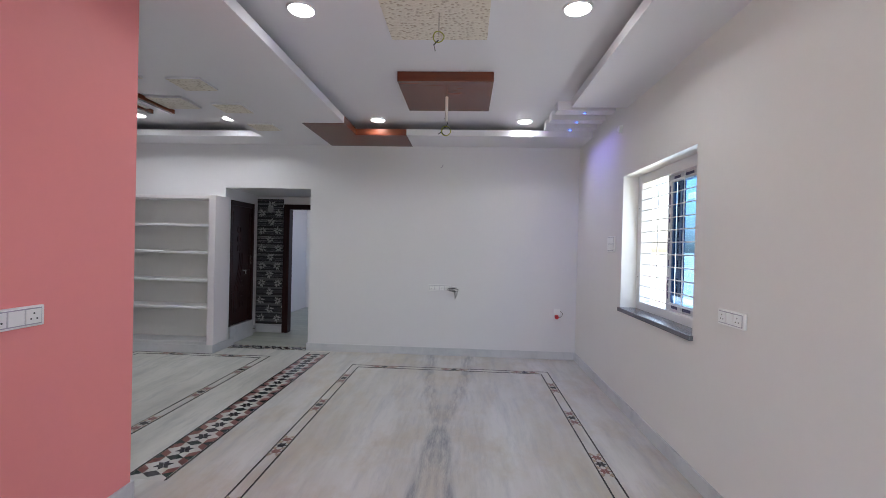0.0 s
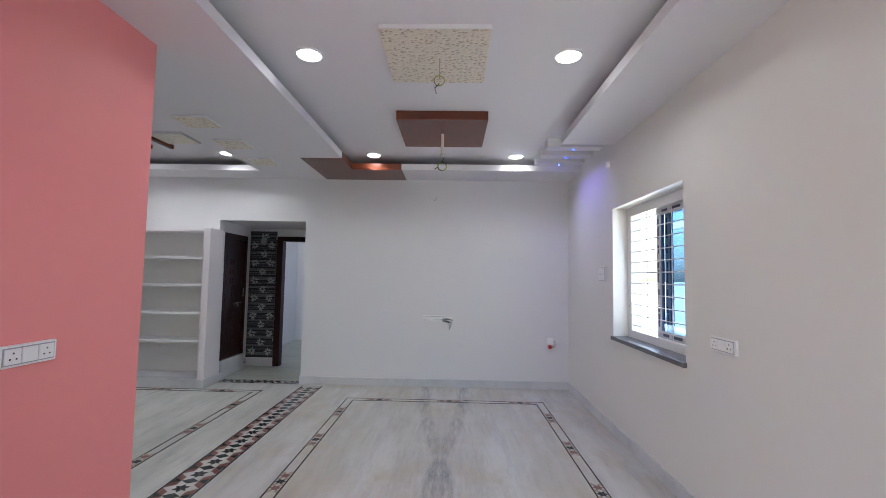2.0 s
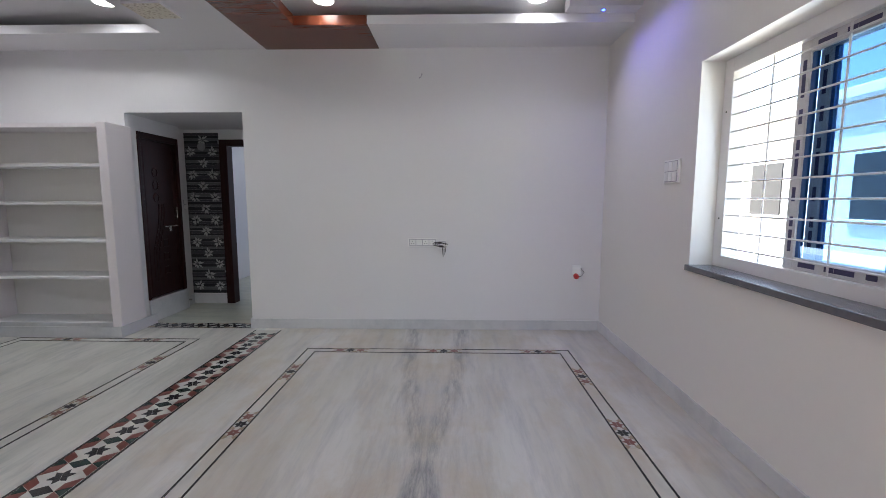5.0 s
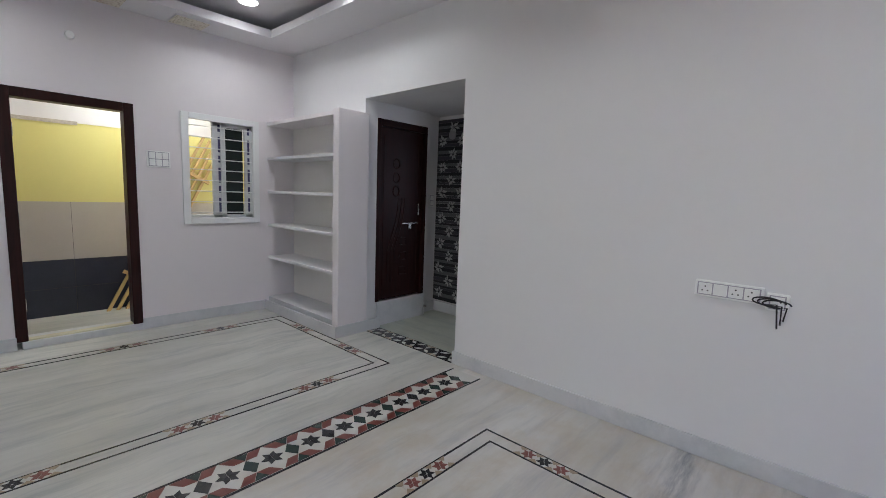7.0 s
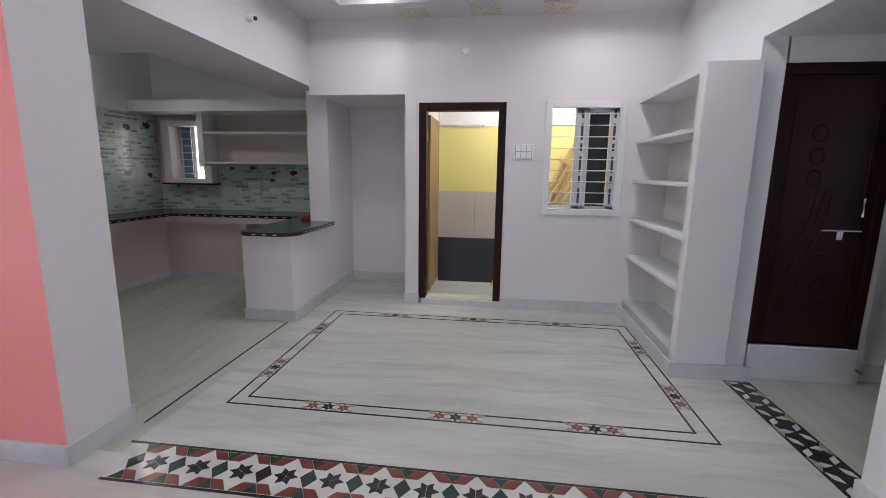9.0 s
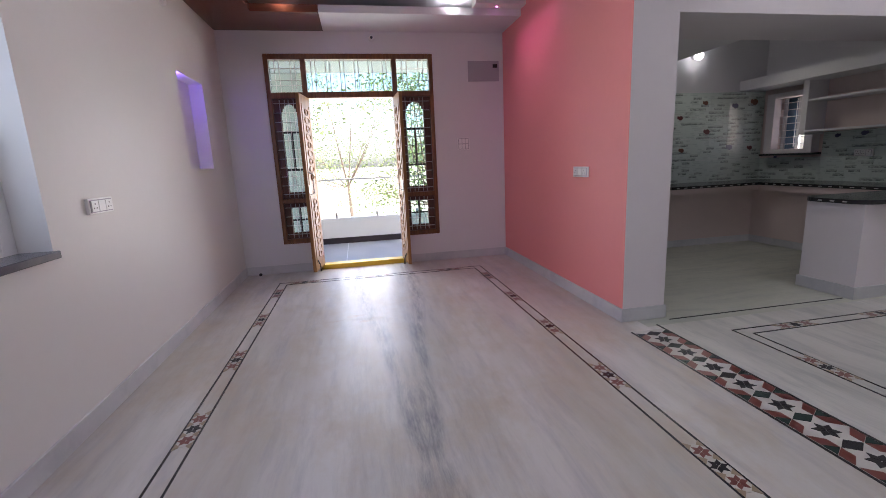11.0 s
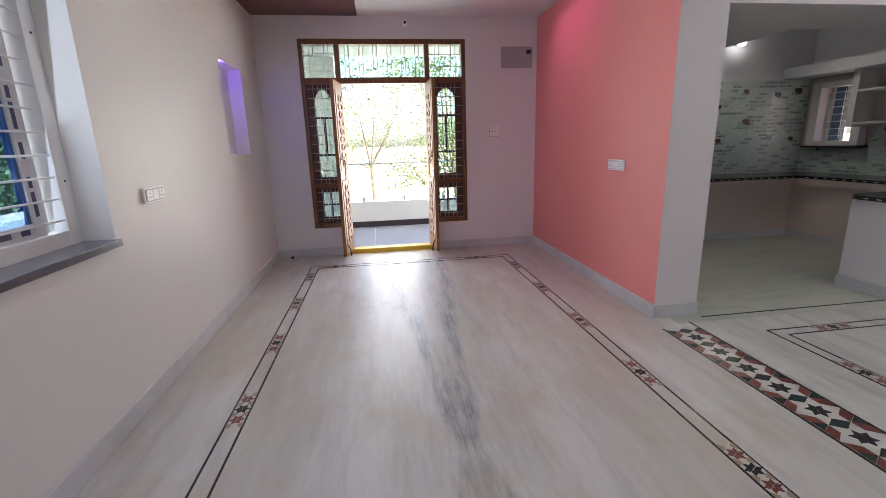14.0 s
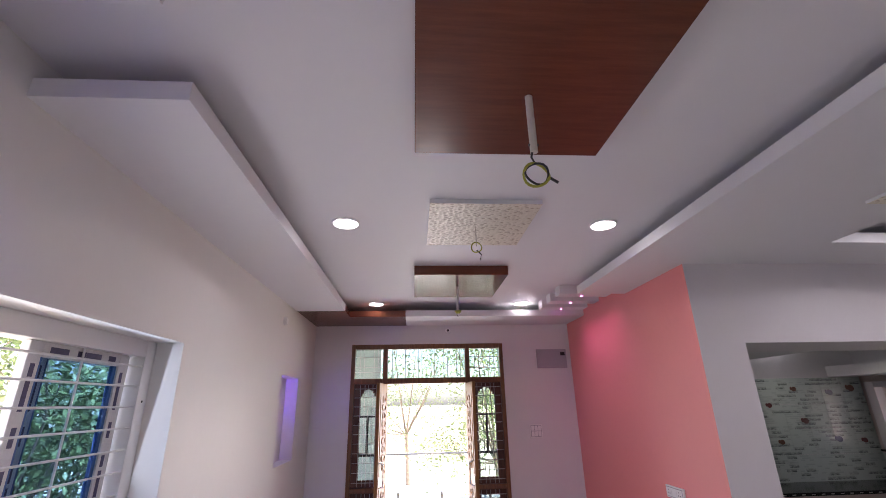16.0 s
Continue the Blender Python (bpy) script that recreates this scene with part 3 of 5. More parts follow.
def line(parent, x0, x1, y0, y1):
    part("inlay_line", box(x0, x1, y0, y1, -0.002, ZI), BLACK_LINE, parent)


def border(parent, ox0, ox1, oy0, oy1, w, lw=0.011):
    for a in (0.0, w):
        x0, x1, y0, y1 = ox0 + a, ox1 - a, oy0 + a, oy1 - a
        line(parent, x0, x1, y0, y0 + lw)
        line(parent, x0, x1, y1 - lw, y1)
        line(parent, x0, x0 + lw, y0 + lw, y1 - lw)
        line(parent, x1 - lw, x1, y0 + lw, y1 - lw)


def star_group(parent, x, y, turn):
    m = pose(x, y, 0, 0, 0, turn)
    piece("tile", "inlay_tile", parent, x, y, turn)
    for k, key in ((-1, "small_red"), (0, "small_dark"), (1, "small_red")):
        q = m @ Vector((k * 0.095, 0, 0))
        piece(key, "star", parent, q.x, q.y, turn + 90)
    for k in (-1.5, -0.5, 0.5, 1.5):
        q = m @ Vector((k * 0.095, 0, 0))
        for flip in (1, -1):
            piece("tan", "triangle", parent, q.x, q.y, turn, flip)


border(floor, -1.36, 1.035, 0.88, 6.025, 0.089)
for k in range(6):
    star_group(floor, -1.31, 5.47 - 0.82 * k, 90)
    star_group(floor, 0.985, 5.43 - 0.825 * k, 90)
for x in (-0.95, -0.1, 0.75):
    star_group(floor, x, 5.975, 0)
    star_group(floor, x, 0.93, 0)
border(floor_dining, -4.32, -2.51, 3.465, 6.265, 0.088)
for y in (4.09, 4.855, 5.63):
    star_group(floor_dining, -2.56, y, 90)
    star_group(floor_dining, -4.275, y, 90)
for x in (-3.01, -3.8):
    star_group(floor_dining, x, 3.514, 0)
    star_group(floor_dining, x, 6.216, 0)
# broad strip between living and dining
SX = -1.955
floor_strip = solid("floor_strip", box(SX - 0.14, SX + 0.14, 3.3, 6.56, -0.05, 0.0015), CREAM_STONE, "white stone strip inlaid with stars and diamonds", "floor", kind="structure")
line(floor_strip, SX - 0.14, SX - 0.126, 3.22, 6.56)
line(floor_strip, SX + 0.126, SX + 0.14, 3.3, 6.56)
for k in range(15):
    y = 3.365 + P * k
    if k < 14:
        piece("star_dark", "star", floor_strip, SX, y + P / 2, 90)
    piece("diamond" if k % 3 else "diamond_black", "diamond", floor_strip, SX, y, 90)
    for flip in (1, -1):
        if k > 0:
            piece("red_a", "red_piece", floor_strip, SX, y, 90, flip)
        if k < 14:
            piece("red_b", "red_piece", floor_strip, SX, y, 90, flip)
        piece("tri", "triangle", floor_strip, SX, y, 90, flip)
# line towards the kitchen
line(floor_kitchen, -3.92, -2.25, 3.146, 3.158)
# black and white strip in the passage opening
passage_strip = solid("floor_strip_passage", box(-3.36, -2.18, 6.635, 6.805, -0.05, 0.0018), BLACK_LINE, "black stone strip with white leaf triangles and brown chips", "floor", kind="structure")
for k in range(8):
    flip = 1 if k % 2 else -1
    x = -3.27 + 0.143 * k
    for a in (90, 210, 330):
        q = pose(0, 0, 0, 0, 0, a) @ Vector((0.012, 0, 0))
        piece("white_leaf", "leaf_piece", passage_strip, x + q.x, 6.72 + flip * (q.y - 0.018), a if flip > 0 else -a)
    piece("brown_chip", "triangle", passage_strip, x, 6.72 + flip * 0.078, 0, flip)

# ---------- wall shelves of the dining corner ----------
shelf_unit = thing("wall_shelf", "white plastered built-in wall shelves, empty, five boards", "shelf")
part("side_panel", box(-3.41, -3.315, 6.31, YF, 0.0, 2.1, bevel=0.008), BLUSH, shelf_unit)
part("top_board", box(XW, -3.41, 6.33, YF, 2.05, 2.09, bevel=0.004), BLUSH, shelf_unit)
part("back_panel", box(XW, -3.41, YF - 0.006, YF, 0.14, 2.05), CREAM_WALL, shelf_unit, "cream painted back")
part("base", box(XW, -3.41, 6.33, YF, 0.0, 0.14, bevel=0.004), SKIRT, shelf_unit, "marble faced base")
part("base_skirt", box(XW, -3.3, 6.275, 6.29, 0, 0.11, bevel=0.003), SKIRT, shelf_unit, "marble skirting")
part("side_skirt", box(-3.315, -3.3, 6.29, YF + 0.16, 0, 0.11, bevel=0.003), SKIRT, shelf_unit, "marble skirting")
for z in (0.61, 0.975, 1.345, 1.71):
    part("shelf_board", box(XW, -3.41, 6.33, YF, z - 0.03, z, bevel=0.004), WHITE, shelf_unit)


# ---------- doors ----------
def carved_door(name, w, h, label):
    """A leaf in the x-z plane, hinged at x = 0, with raised carving on its front (-y)."""
    t = thing(name, label, "door")
    part("leaf", box(0, w, 0, 0.035, 0, h, bevel=0.003), DOOR_DARK, t)
    def loop(z, flat):
        return [(w * 0.38 + 0.042 * math.cos(a), -0.001, h * z + 0.042 * math.sin(a) * flat) for a in [k * math.pi / 8 for k in range(17)]]
    for z in (0.8, 0.72, 0.64):
        part("carved_ring", tube(loop(z, 1.2), 0.007), DOOR_DARK, t)
    for z in (0.34, 0.25, 0.16):
        x, e = w * 0.56, h * z
        part("carved_square", tube([(x - 0.045, -0.001, e - 0.04), (x + 0.045, -0.001, e - 0.04), (x + 0.045, -0.001, e + 0.04), (x - 0.045, -0.001, e + 0.04), (x - 0.045, -0.001, e - 0.04)], 0.006), DOOR_DARK, t)
    for s in (0.0, 0.045, 0.09):
        wave = [(w * 0.2 + s + 0.14 * math.sin(max(0, k / 24 * 2.6 - 1.0)), -0.001, h * (0.1 + 0.5 * k / 24)) for k in range(25)]
        part("carved_wave", tube(wave, 0.006), DOOR_DARK, t)
    for x in (0.06, w - 0.06):
        part("carved_stile", tube([(x, 0.0, 0.08), (x, 0.0, h - 0.08)], 0.005), DOOR_DARK, t)
    latch = part("latch", rod((w - 0.3, -0.02, h * 0.45), (w - 0.06, -0.02, h * 0.45), 0.008), CHROME, t, "steel sliding bolt")
    part("latch_plate", box(w - 0.2, w - 0.16, -0.022, 0.0, h * 0.415, h * 0.45, bevel=0.003), CHROME, latch)
    part("handle", tube([(w - 0.09, 0, h * 0.5), (w - 0.09, -0.05, h * 0.505), (w - 0.09, -0.05, h * 0.57), (w - 0.09, 0, h * 0.575)], 0.007), CHROME, t, "steel pull handle")
    return t


d = carved_door("door_passage", 0.6, 1.76, "closed dark-stained carved wooden door above a marble step")
d.matrix_world = pose(-3.40, 6.845, 0.26, 0, 0, 90)
frame_passage = thing("door_frame_passage", "dark-stained wooden door frame set in white plaster", "door frame")
part("jamb", box(-3.58, -3.372, 6.8, 6.845, 0.25, 2.09, bevel=0.004), DOOR_DARK, frame_passage)
part("jamb", box(-3.58, -3.372, 7.445, 7.49, 0.25, 2.09, bevel=0.004), DOOR_DARK, frame_passage)
part("head", box(-3.58, -3.372, 6.845, 7.445, 2.02, 2.09, bevel=0.004), DOOR_DARK, frame_passage)
solid("trim_step_passage", box(-3.58, -3.36, 6.815, 7.49, 0.0, 0.25, bevel=0.005), SKIRT, "white marble door step", "step", kind="structure")
part("door_stop", rod((-3.38, 7.51, 0.1), (-3.34, 7.51, 0.1), 0.012), CHROME, frame_passage, "small steel door stop")

door_frame_bed = thing("door_frame_bedroom", "dark-stained wooden frame of an open doorway", "door frame")
part("jamb", box(-3.0, -2.9, 7.73, 7.87, 0, 2.12, bevel=0.004), DOOR_DARK, door_frame_bed)
part("jamb", box(-2.2, -2.1, 7.73, 7.87, 0, 2.12, bevel=0.004), DOOR_DARK, door_frame_bed)
part("head", box(-2.9, -2.2, 7.73, 7.87, 2.04, 2.12, bevel=0.004), DOOR_DARK, door_frame_bed)

door_frame_west = thing("door_frame_utility", "dark-stained wooden door frame on a marble step", "door frame")
part("jamb", box(XW - 0.12, XW + 0.012, 4.235, 4.31, 0.06, 2.07, bevel=0.006), DOOR_DARK, door_frame_west)
part("jamb", box(XW - 0.12, XW + 0.012, 5.025, 5.1, 0.06, 2.07, bevel=0.006), DOOR_DARK, door_frame_west)
part("head", box(XW - 0.12, XW + 0.012, 4.31, 5.025, 1.995, 2.07, bevel=0.006), DOOR_DARK, door_frame_west)
part("sill", box(XW - 0.07, XW + 0.0, 4.31, 5.025, 0.055, 0.075, bevel=0.003), plain("pale_sill", (0.62, 0.58, 0.42), 0.4), door_frame_west, "pale stone sill")
for z in (0.35, 1.05, 1.75):
    part("hinge", box(XW - 0.06, XW - 0.02, 4.31, 4.316, z - 0.05, z + 0.05, bevel=0.002), CHROME, door_frame_west, "steel hinge")
leaf = thing("door_utility", "plain wooden door leaf standing open in the utility space", "door")
part("leaf", box(-5.6, -4.93, 4.292, 4.32, 0.08, 1.98, bevel=0.003), wood("raw_door_wood", (0.26, 0.16, 0.07), (0.4, 0.27, 0.13), 0.5, (14, 14, 1)), leaf)

# dark tiles, pale tiles and border behind the utility door
for z0, z1, mat, name in ((-0.02, 0.28, NAVY_TILE, "wall_tile"), (0.284, 0.57, NAVY_TILE, "wall_tile"), (0.574, 1.16, GREY_TILE, "wall_tile")):
    for k in range(6):
        y0 = 4.3 + 0.46 * k
        solid(name, box(-5.75, -5.742, y0, y0 + 0.457, z0, z1, bevel=0.001), mat, "glazed wall tile of the utility wall", "tile", "tiles of the utility wall", kind="structure")
solid("trim_utility_backing", box(-5.75, -5.7465, 4.3, 7.1, -0.02, 1.16), BLACKPLAS, "dark joint bed behind the utility tiles", "wall", kind="structure")
solid("trim_utility_white", box(-5.75, -5.744, 4.3, 7.1, 1.95, 2.7), WHITE, "white painted upper band of the utility wall", "wall", kind="structure")
solid("trim_utility_border", box(-5.744, -5.738, 4.3, 4.85, 1.93, 1.965), plain("patterned_border", (0.5, 0.45, 0.38), 0.4, vary=0.5, scale=30), "patterned border strip", "trim", kind="structure")


def pallet(label, at, turn, n, length):
    t = thing("timber_frame", label, "timber frame")
    for k in range(n):
        part("slat", box(k * 0.075, k * 0.075 + 0.03, 0, 0.03, 0, length, bevel=0.003), BAMBOO, t)
    part("crossbar", box(-0.05, n * 0.075, -0.02, 0.0, length * 0.78, length * 0.78 + 0.04, bevel=0.003), BAMBOO, t)
    part("crossbar", box(-0.05, n * 0.075, -0.02, 0.0, length * 0.2, length * 0.2 + 0.04, bevel=0.003), BAMBOO, t)
    t.matrix_world = pose(*at, *turn)
    return t


pallet("raw timber slat frame leaning against the utility wall", (-5.62, 4.97, -0.02), (-3, 28, 90), 4, 2.25)


# ---------- windows ----------
def bars(parent, x, y0, y1, z0, z1, n, uprights, r=0.005):
    for k in range(n):
        z = z0 + (z1 - z0) * (k + 0.5) / n
        part("grille_bar", rod((x, y0, z), (x, y1, z), r, 8), GRILLE, parent)
    for y in uprights:
        part("grille_bar", rod((x + 0.012, y, z0), (x + 0.012, y, z1), r, 8), GRILLE, parent)


def prints(parent, x, y, z0, z1, n, up=True):
    """Unreadable marks printed on the film of a window profile."""
    for k in range(n):
        z = z0 + (z1 - z0) * (k + 0.3) / n
        h = (0.11, 0.05, 0.07)[k % 3]
        part("film_print", box(x, x + 0.001, y - 0.011, y + 0.011, z, z + h), PRINT, parent)


PRINT = plain("dark_blue_film_print", (0.05, 0.045, 0.12), 0.4, vary=0.7, scale=60)
FILM = plain("printed_film", (0.62, 0.62, 0.63), 0.35, vary=0.25, scale=16)
BLUE_EDGE = plain("blue_window_gasket", (0.03, 0.1, 0.28), 0.3, vary=0.2)

w1 = thing("window_1", "white upvc sliding window with a white steel grille, film still on", "window", kind="structure")
Y0, Y1, Z0, Z1, X = 3.645, 4.985, 0.945, 2.21, 1.655
for a in ((Y0, Y0 + 0.085, Z0, Z1), (Y1 - 0.085, Y1, Z0, Z1), (Y0 + 0.085, Y1 - 0.085, Z0, Z0 + 0.075), (Y0 + 0.085, Y1 - 0.085, Z1 - 0.085, Z1)):
    part("window_frame", box(X, X + 0.1, *a, bevel=0.003), UPVC, w1)
yi0, yi1, zi0, zi1 = Y0 + 0.085, Y1 - 0.085, Z0 + 0.075, Z1 - 0.085


def sash(x, y0, y1):
    s = part("sash", box(x, x + 0.035, y0, y0 + 0.065, zi0, zi1, bevel=0.003), FILM, w1, "window sash with printed film")
    part("stile", box(x, x + 0.035, y1 - 0.065, y1, zi0, zi1, bevel=0.003), FILM, s)
    part("rail", box(x, x + 0.035, y0 + 0.065, y1 - 0.065, zi0, zi0 + 0.06, bevel=0.003), FILM, s)
    part("rail", box(x, x + 0.035, y0 + 0.065, y1 - 0.065, zi1 - 0.06, zi1, bevel=0.003), FILM, s)
    part("gasket", box(x + 0.01, x + 0.03, y0 + 0.065, y0 + 0.085, zi0 + 0.06, zi1 - 0.06), BLUE_EDGE, s, "blue gasket")
    part("gasket", box(x + 0.01, x + 0.03, y1 - 0.085, y1 - 0.065, zi0 + 0.06, zi1 - 0.06), BLUE_EDGE, s, "blue gasket")
    g = part("pane", box(x + 0.016, x + 0.02, y0 + 0.085, y1 - 0.085, zi0 + 0.06, zi1 - 0.06), BLUE_GLASS, s, "blue tinted glass pane")
    g.visible_shadow = False
    for y in (y0 + 0.035, y1 - 0.035):
        prints(s, x - 0.001, y, zi0 + 0.05, zi1 - 0.05, 8)
    for k in range(4):
        y = y0 + 0.1 + k * (y1 - y0 - 0.2) / 4
        part("film_print", box(x - 0.001, x, y, y + (0.1 if k % 2 else 0.05), zi0 + 0.018, zi0 + 0.042), PRINT, s)
        part("film_print", box(x - 0.001, x, y, y + (0.1 if k % 2 else 0.05), zi1 - 0.042, zi1 - 0.018), PRINT, s)


sash(X + 0.03, yi0 + 0.09, yi0 + 0.70)
sash(X + 0.066, yi0 + 0.02, yi0 + 0.62)
bars(w1, X + 0.012, yi0 - 0.01, yi1 + 0.01, zi0, zi1, 11, (yi0 + 0.42, yi1 - 0.3))
for y in (Y0 + 0.04, Y1 - 0.04):
    for z in (1.25, 1.9):
        part("screw", rod((X - 0.002, y, z), (X + 0.002, y, z), 0.006, 8), BLACKPLAS, w1)
part("window_sill", box(XR - 0.025, X + 0.03, Y0 - 0.012, Y1 + 0.012, Z0 - 0.032, Z0 + 0.004, bevel=0.004), SILL_STONE, w1, "dark polished stone sill")

w2 = thing("window_2", "white upvc sliding window with a white grille above the skirting", "window", kind="structure")
a0, a1, b0, b1 = 5.475, 6.23, 0.99, 2.075
for a in ((a0, a0 + 0.065, b0, b1), (a1 - 0.065, a1, b0, b1), (a0 + 0.065, a1 - 0.065, b0, b0 + 0.06), (a0 + 0.065, a1 - 0.065, b1 - 0.06, b1)):
    part("window_frame", box(XW - 0.02, XW + 0.02, *a, bevel=0.003), UPVC, w2)
for y0, y1, x in ((a0 + 0.29, a0 + 0.42, XW - 0.05), (a0 + 0.35, a0 + 0.43, XW - 0.085), (a1 - 0.14, a1 - 0.06, XW - 0.05)):
    part("sash_stile", box(x, x + 0.03, y0, y1, b0 + 0.05, b1 - 0.05, bevel=0.003), FILM, w2, "film-covered sash stile")
    prints(w2, x + 0.031, (y0 + y1) / 2, b0 + 0.08, b1 - 0.08, 9)
part("sash_rail", box(XW - 0.05, XW - 0.02, a0 + 0.06, a1 - 0.06, b0 + 0.05, b0 + 0.09, bevel=0.003), FILM, w2)
part("sash_rail", box(XW - 0.05, XW - 0.02, a0 + 0.3, a1 - 0.06, b1 - 0.1, b1 - 0.05, bevel=0.003), FILM, w2)
part("dark_pane", box(XW - 0.075, XW - 0.07, a0 + 0.42, a1 - 0.14, b0 + 0.08, b1 - 0.08), plain("dark_tinted_pane", (0.02, 0.026, 0.026), 0.08), w2, "dark tinted glass pane")
bars(w2, XW - 0.012, a0 + 0.05, a1 - 0.05, b0 + 0.06, b1 - 0.06, 9, (a0 + 0.37,))


# ---------- entrance ----------
entrance = thing("door_1", "teak entrance frame with side windows, grilles and two open carved leaves", "door", kind="structure")
FY0, FY1 = 0.21, 0.335


def member(name, x0, x1, z0, z1, mat=TEAK, y0=FY0, y1=FY1):
    return part(name, box(x0, x1, y0, y1, z0, z1, bevel=0.005), mat, entrance)


member("jamb", -0.965, -0.915, 0.36, 2.61)
member("jamb", 0.98, 1.03, 0.36, 2.61)
member("head", -0.915, 0.98, 2.55, 2.61)
member("post", -0.515, -0.455, 0.0, 2.55)
member("post", 0.56, 0.62, 0.0, 2.55)
member("transom", -0.915, -0.515, 2.11, 2.18)
member("transom", -0.455, 0.56, 2.11, 2.18)
member("transom", 0.62, 0.98, 2.11, 2.18)
for x0, x1 in ((-0.915, -0.515), (0.62, 0.98)):
    member("sill_rail", x0, x1, 0.36, 0.42)
    member("middle_rail", x0, x1, 0.87, 0.925)
part("threshold", box(-0.515, 0.62, 0.2, 0.345, -0.02, 0.06, bevel=0.006), YELLOW_SILL, entrance, "yellow painted wooden threshold")


def arched_panel(x0, x1, z0, z1, inset, arch):
    """A board with an opening, arched at the top if so asked."""
    bm = bm_new()
    a0, a1, b0, b1 = x0 + inset, x1 - inset, z0 + inset * 0.9, z1 - inset * 0.7
    add_box(bm, x0, a0, 0.255, 0.285, z0, z1)
    add_box(bm, a1, x1, 0.255, 0.285, z0, z1)
    add_box(bm, a0, a1, 0.255, 0.285, z0, b0)
    add_box(bm, a0, a1, 0.255, 0.285, b1, z1)
    if arch:
        n = 10
        for k in range(n):
            u0, u1 = a0 + (a1 - a0) * k / n, a0 + (a1 - a0) * (k + 1) / n
            drop = 0.11 * abs((k + 0.5) / n * 2 - 1) ** 2.2
            add_box(bm, u0, u1, 0.2555, 0.2845, b1 - drop, b1 + 0.001)
    return bm, (a0, a1, b0, b1)


TINT = plain("black_muntin_paint", (0.02, 0.02, 0.022), 0.4)
for x0, x1 in ((-0.915, -0.515), (0.62, 0.98)):
    for z0, z1, arch in ((0.42, 0.87, False), (0.925, 2.11, True)):
        bm, (a0, a1, b0, b1) = arched_panel(x0, x1, z0, z1, 0.085, arch)
        board = part("side_panel", bm, TEAK_DARK, entrance, "dark carved side window board")
        g = part("pane", box(a0, a1, 0.268, 0.272, b0, b1), AQUA_GLASS, board, "pale aqua glass pane")
        g.visible_shadow = False
        xm = (a0 + a1) / 2
        if arch:
            part("muntin", box(a0, a1, 0.262, 0.278, b1 - 0.34, b1 - 0.315), TINT, board)
            part("muntin", box(a0, a1, 0.262, 0.278, b0 + 0.26, b0 + 0.285), TINT, board)
            part("muntin", box(xm - 0.013, xm + 0.013, 0.262, 0.278, b0 + 0.285, b1 - 0.34), TINT, board)
        else:
            part("muntin", box(a0, a1, 0.262, 0.278, (b0 + b1) / 2 - 0.01, (b0 + b1) / 2 + 0.01), TINT, board)
            part("muntin", box(xm - 0.013, xm + 0.013, 0.262, 0.278, b0, b1), TINT, board)
        for f in (0.22, 0.34, 0.5, 0.62, 0.78):
            x = x0 + (x1 - x0) * f
            part("grille_bar", rod((x, 0.305, z0 + 0.01), (x, 0.305, z1 - 0.01), 0.004, 6), GRILLE_DARK, board, "thin steel grille bar")
        m = 4 if not arch else 11
        for k in range(m):
            z = z0 + (z1 - z0) * (k + 0.5) / m
            part("grille_bar", rod((x0 + 0.01, 0.312, z), (x1 - 0.01, 0.312, z), 0.004, 6), GRILLE_DARK, board, "thin steel grille bar")
for x0, x1, xs in ((-0.915, -0.515, 4), (-0.455, 0.56, 12), (0.62, 0.98, 4)):
    g = part("pane", box(x0, x1, 0.268, 0.272, 2.18, 2.55), AQUA_GLASS, entrance, "pale aqua fanlight pane")
    g.visible_shadow = False
    for k in range(xs):
        x = x0 + (x1 - x0) * (k + 0.5 + (0.22 if k % 2 == 0 else -0.22)) / xs
        part("grille_bar", rod((x, 0.3, 2.18), (x, 0.3, 2.55), 0.004, 6), GRILLE_DARK, entrance)
    for z in (2.26, 2.32, 2.45) if x1 > 0.9 else (2.3, 2.44):
        if xs == 4:
            part("grille_bar", rod((x0, 0.306, z), (x1, 0.306, z), 0.004, 6), GRILLE_DARK, entrance)


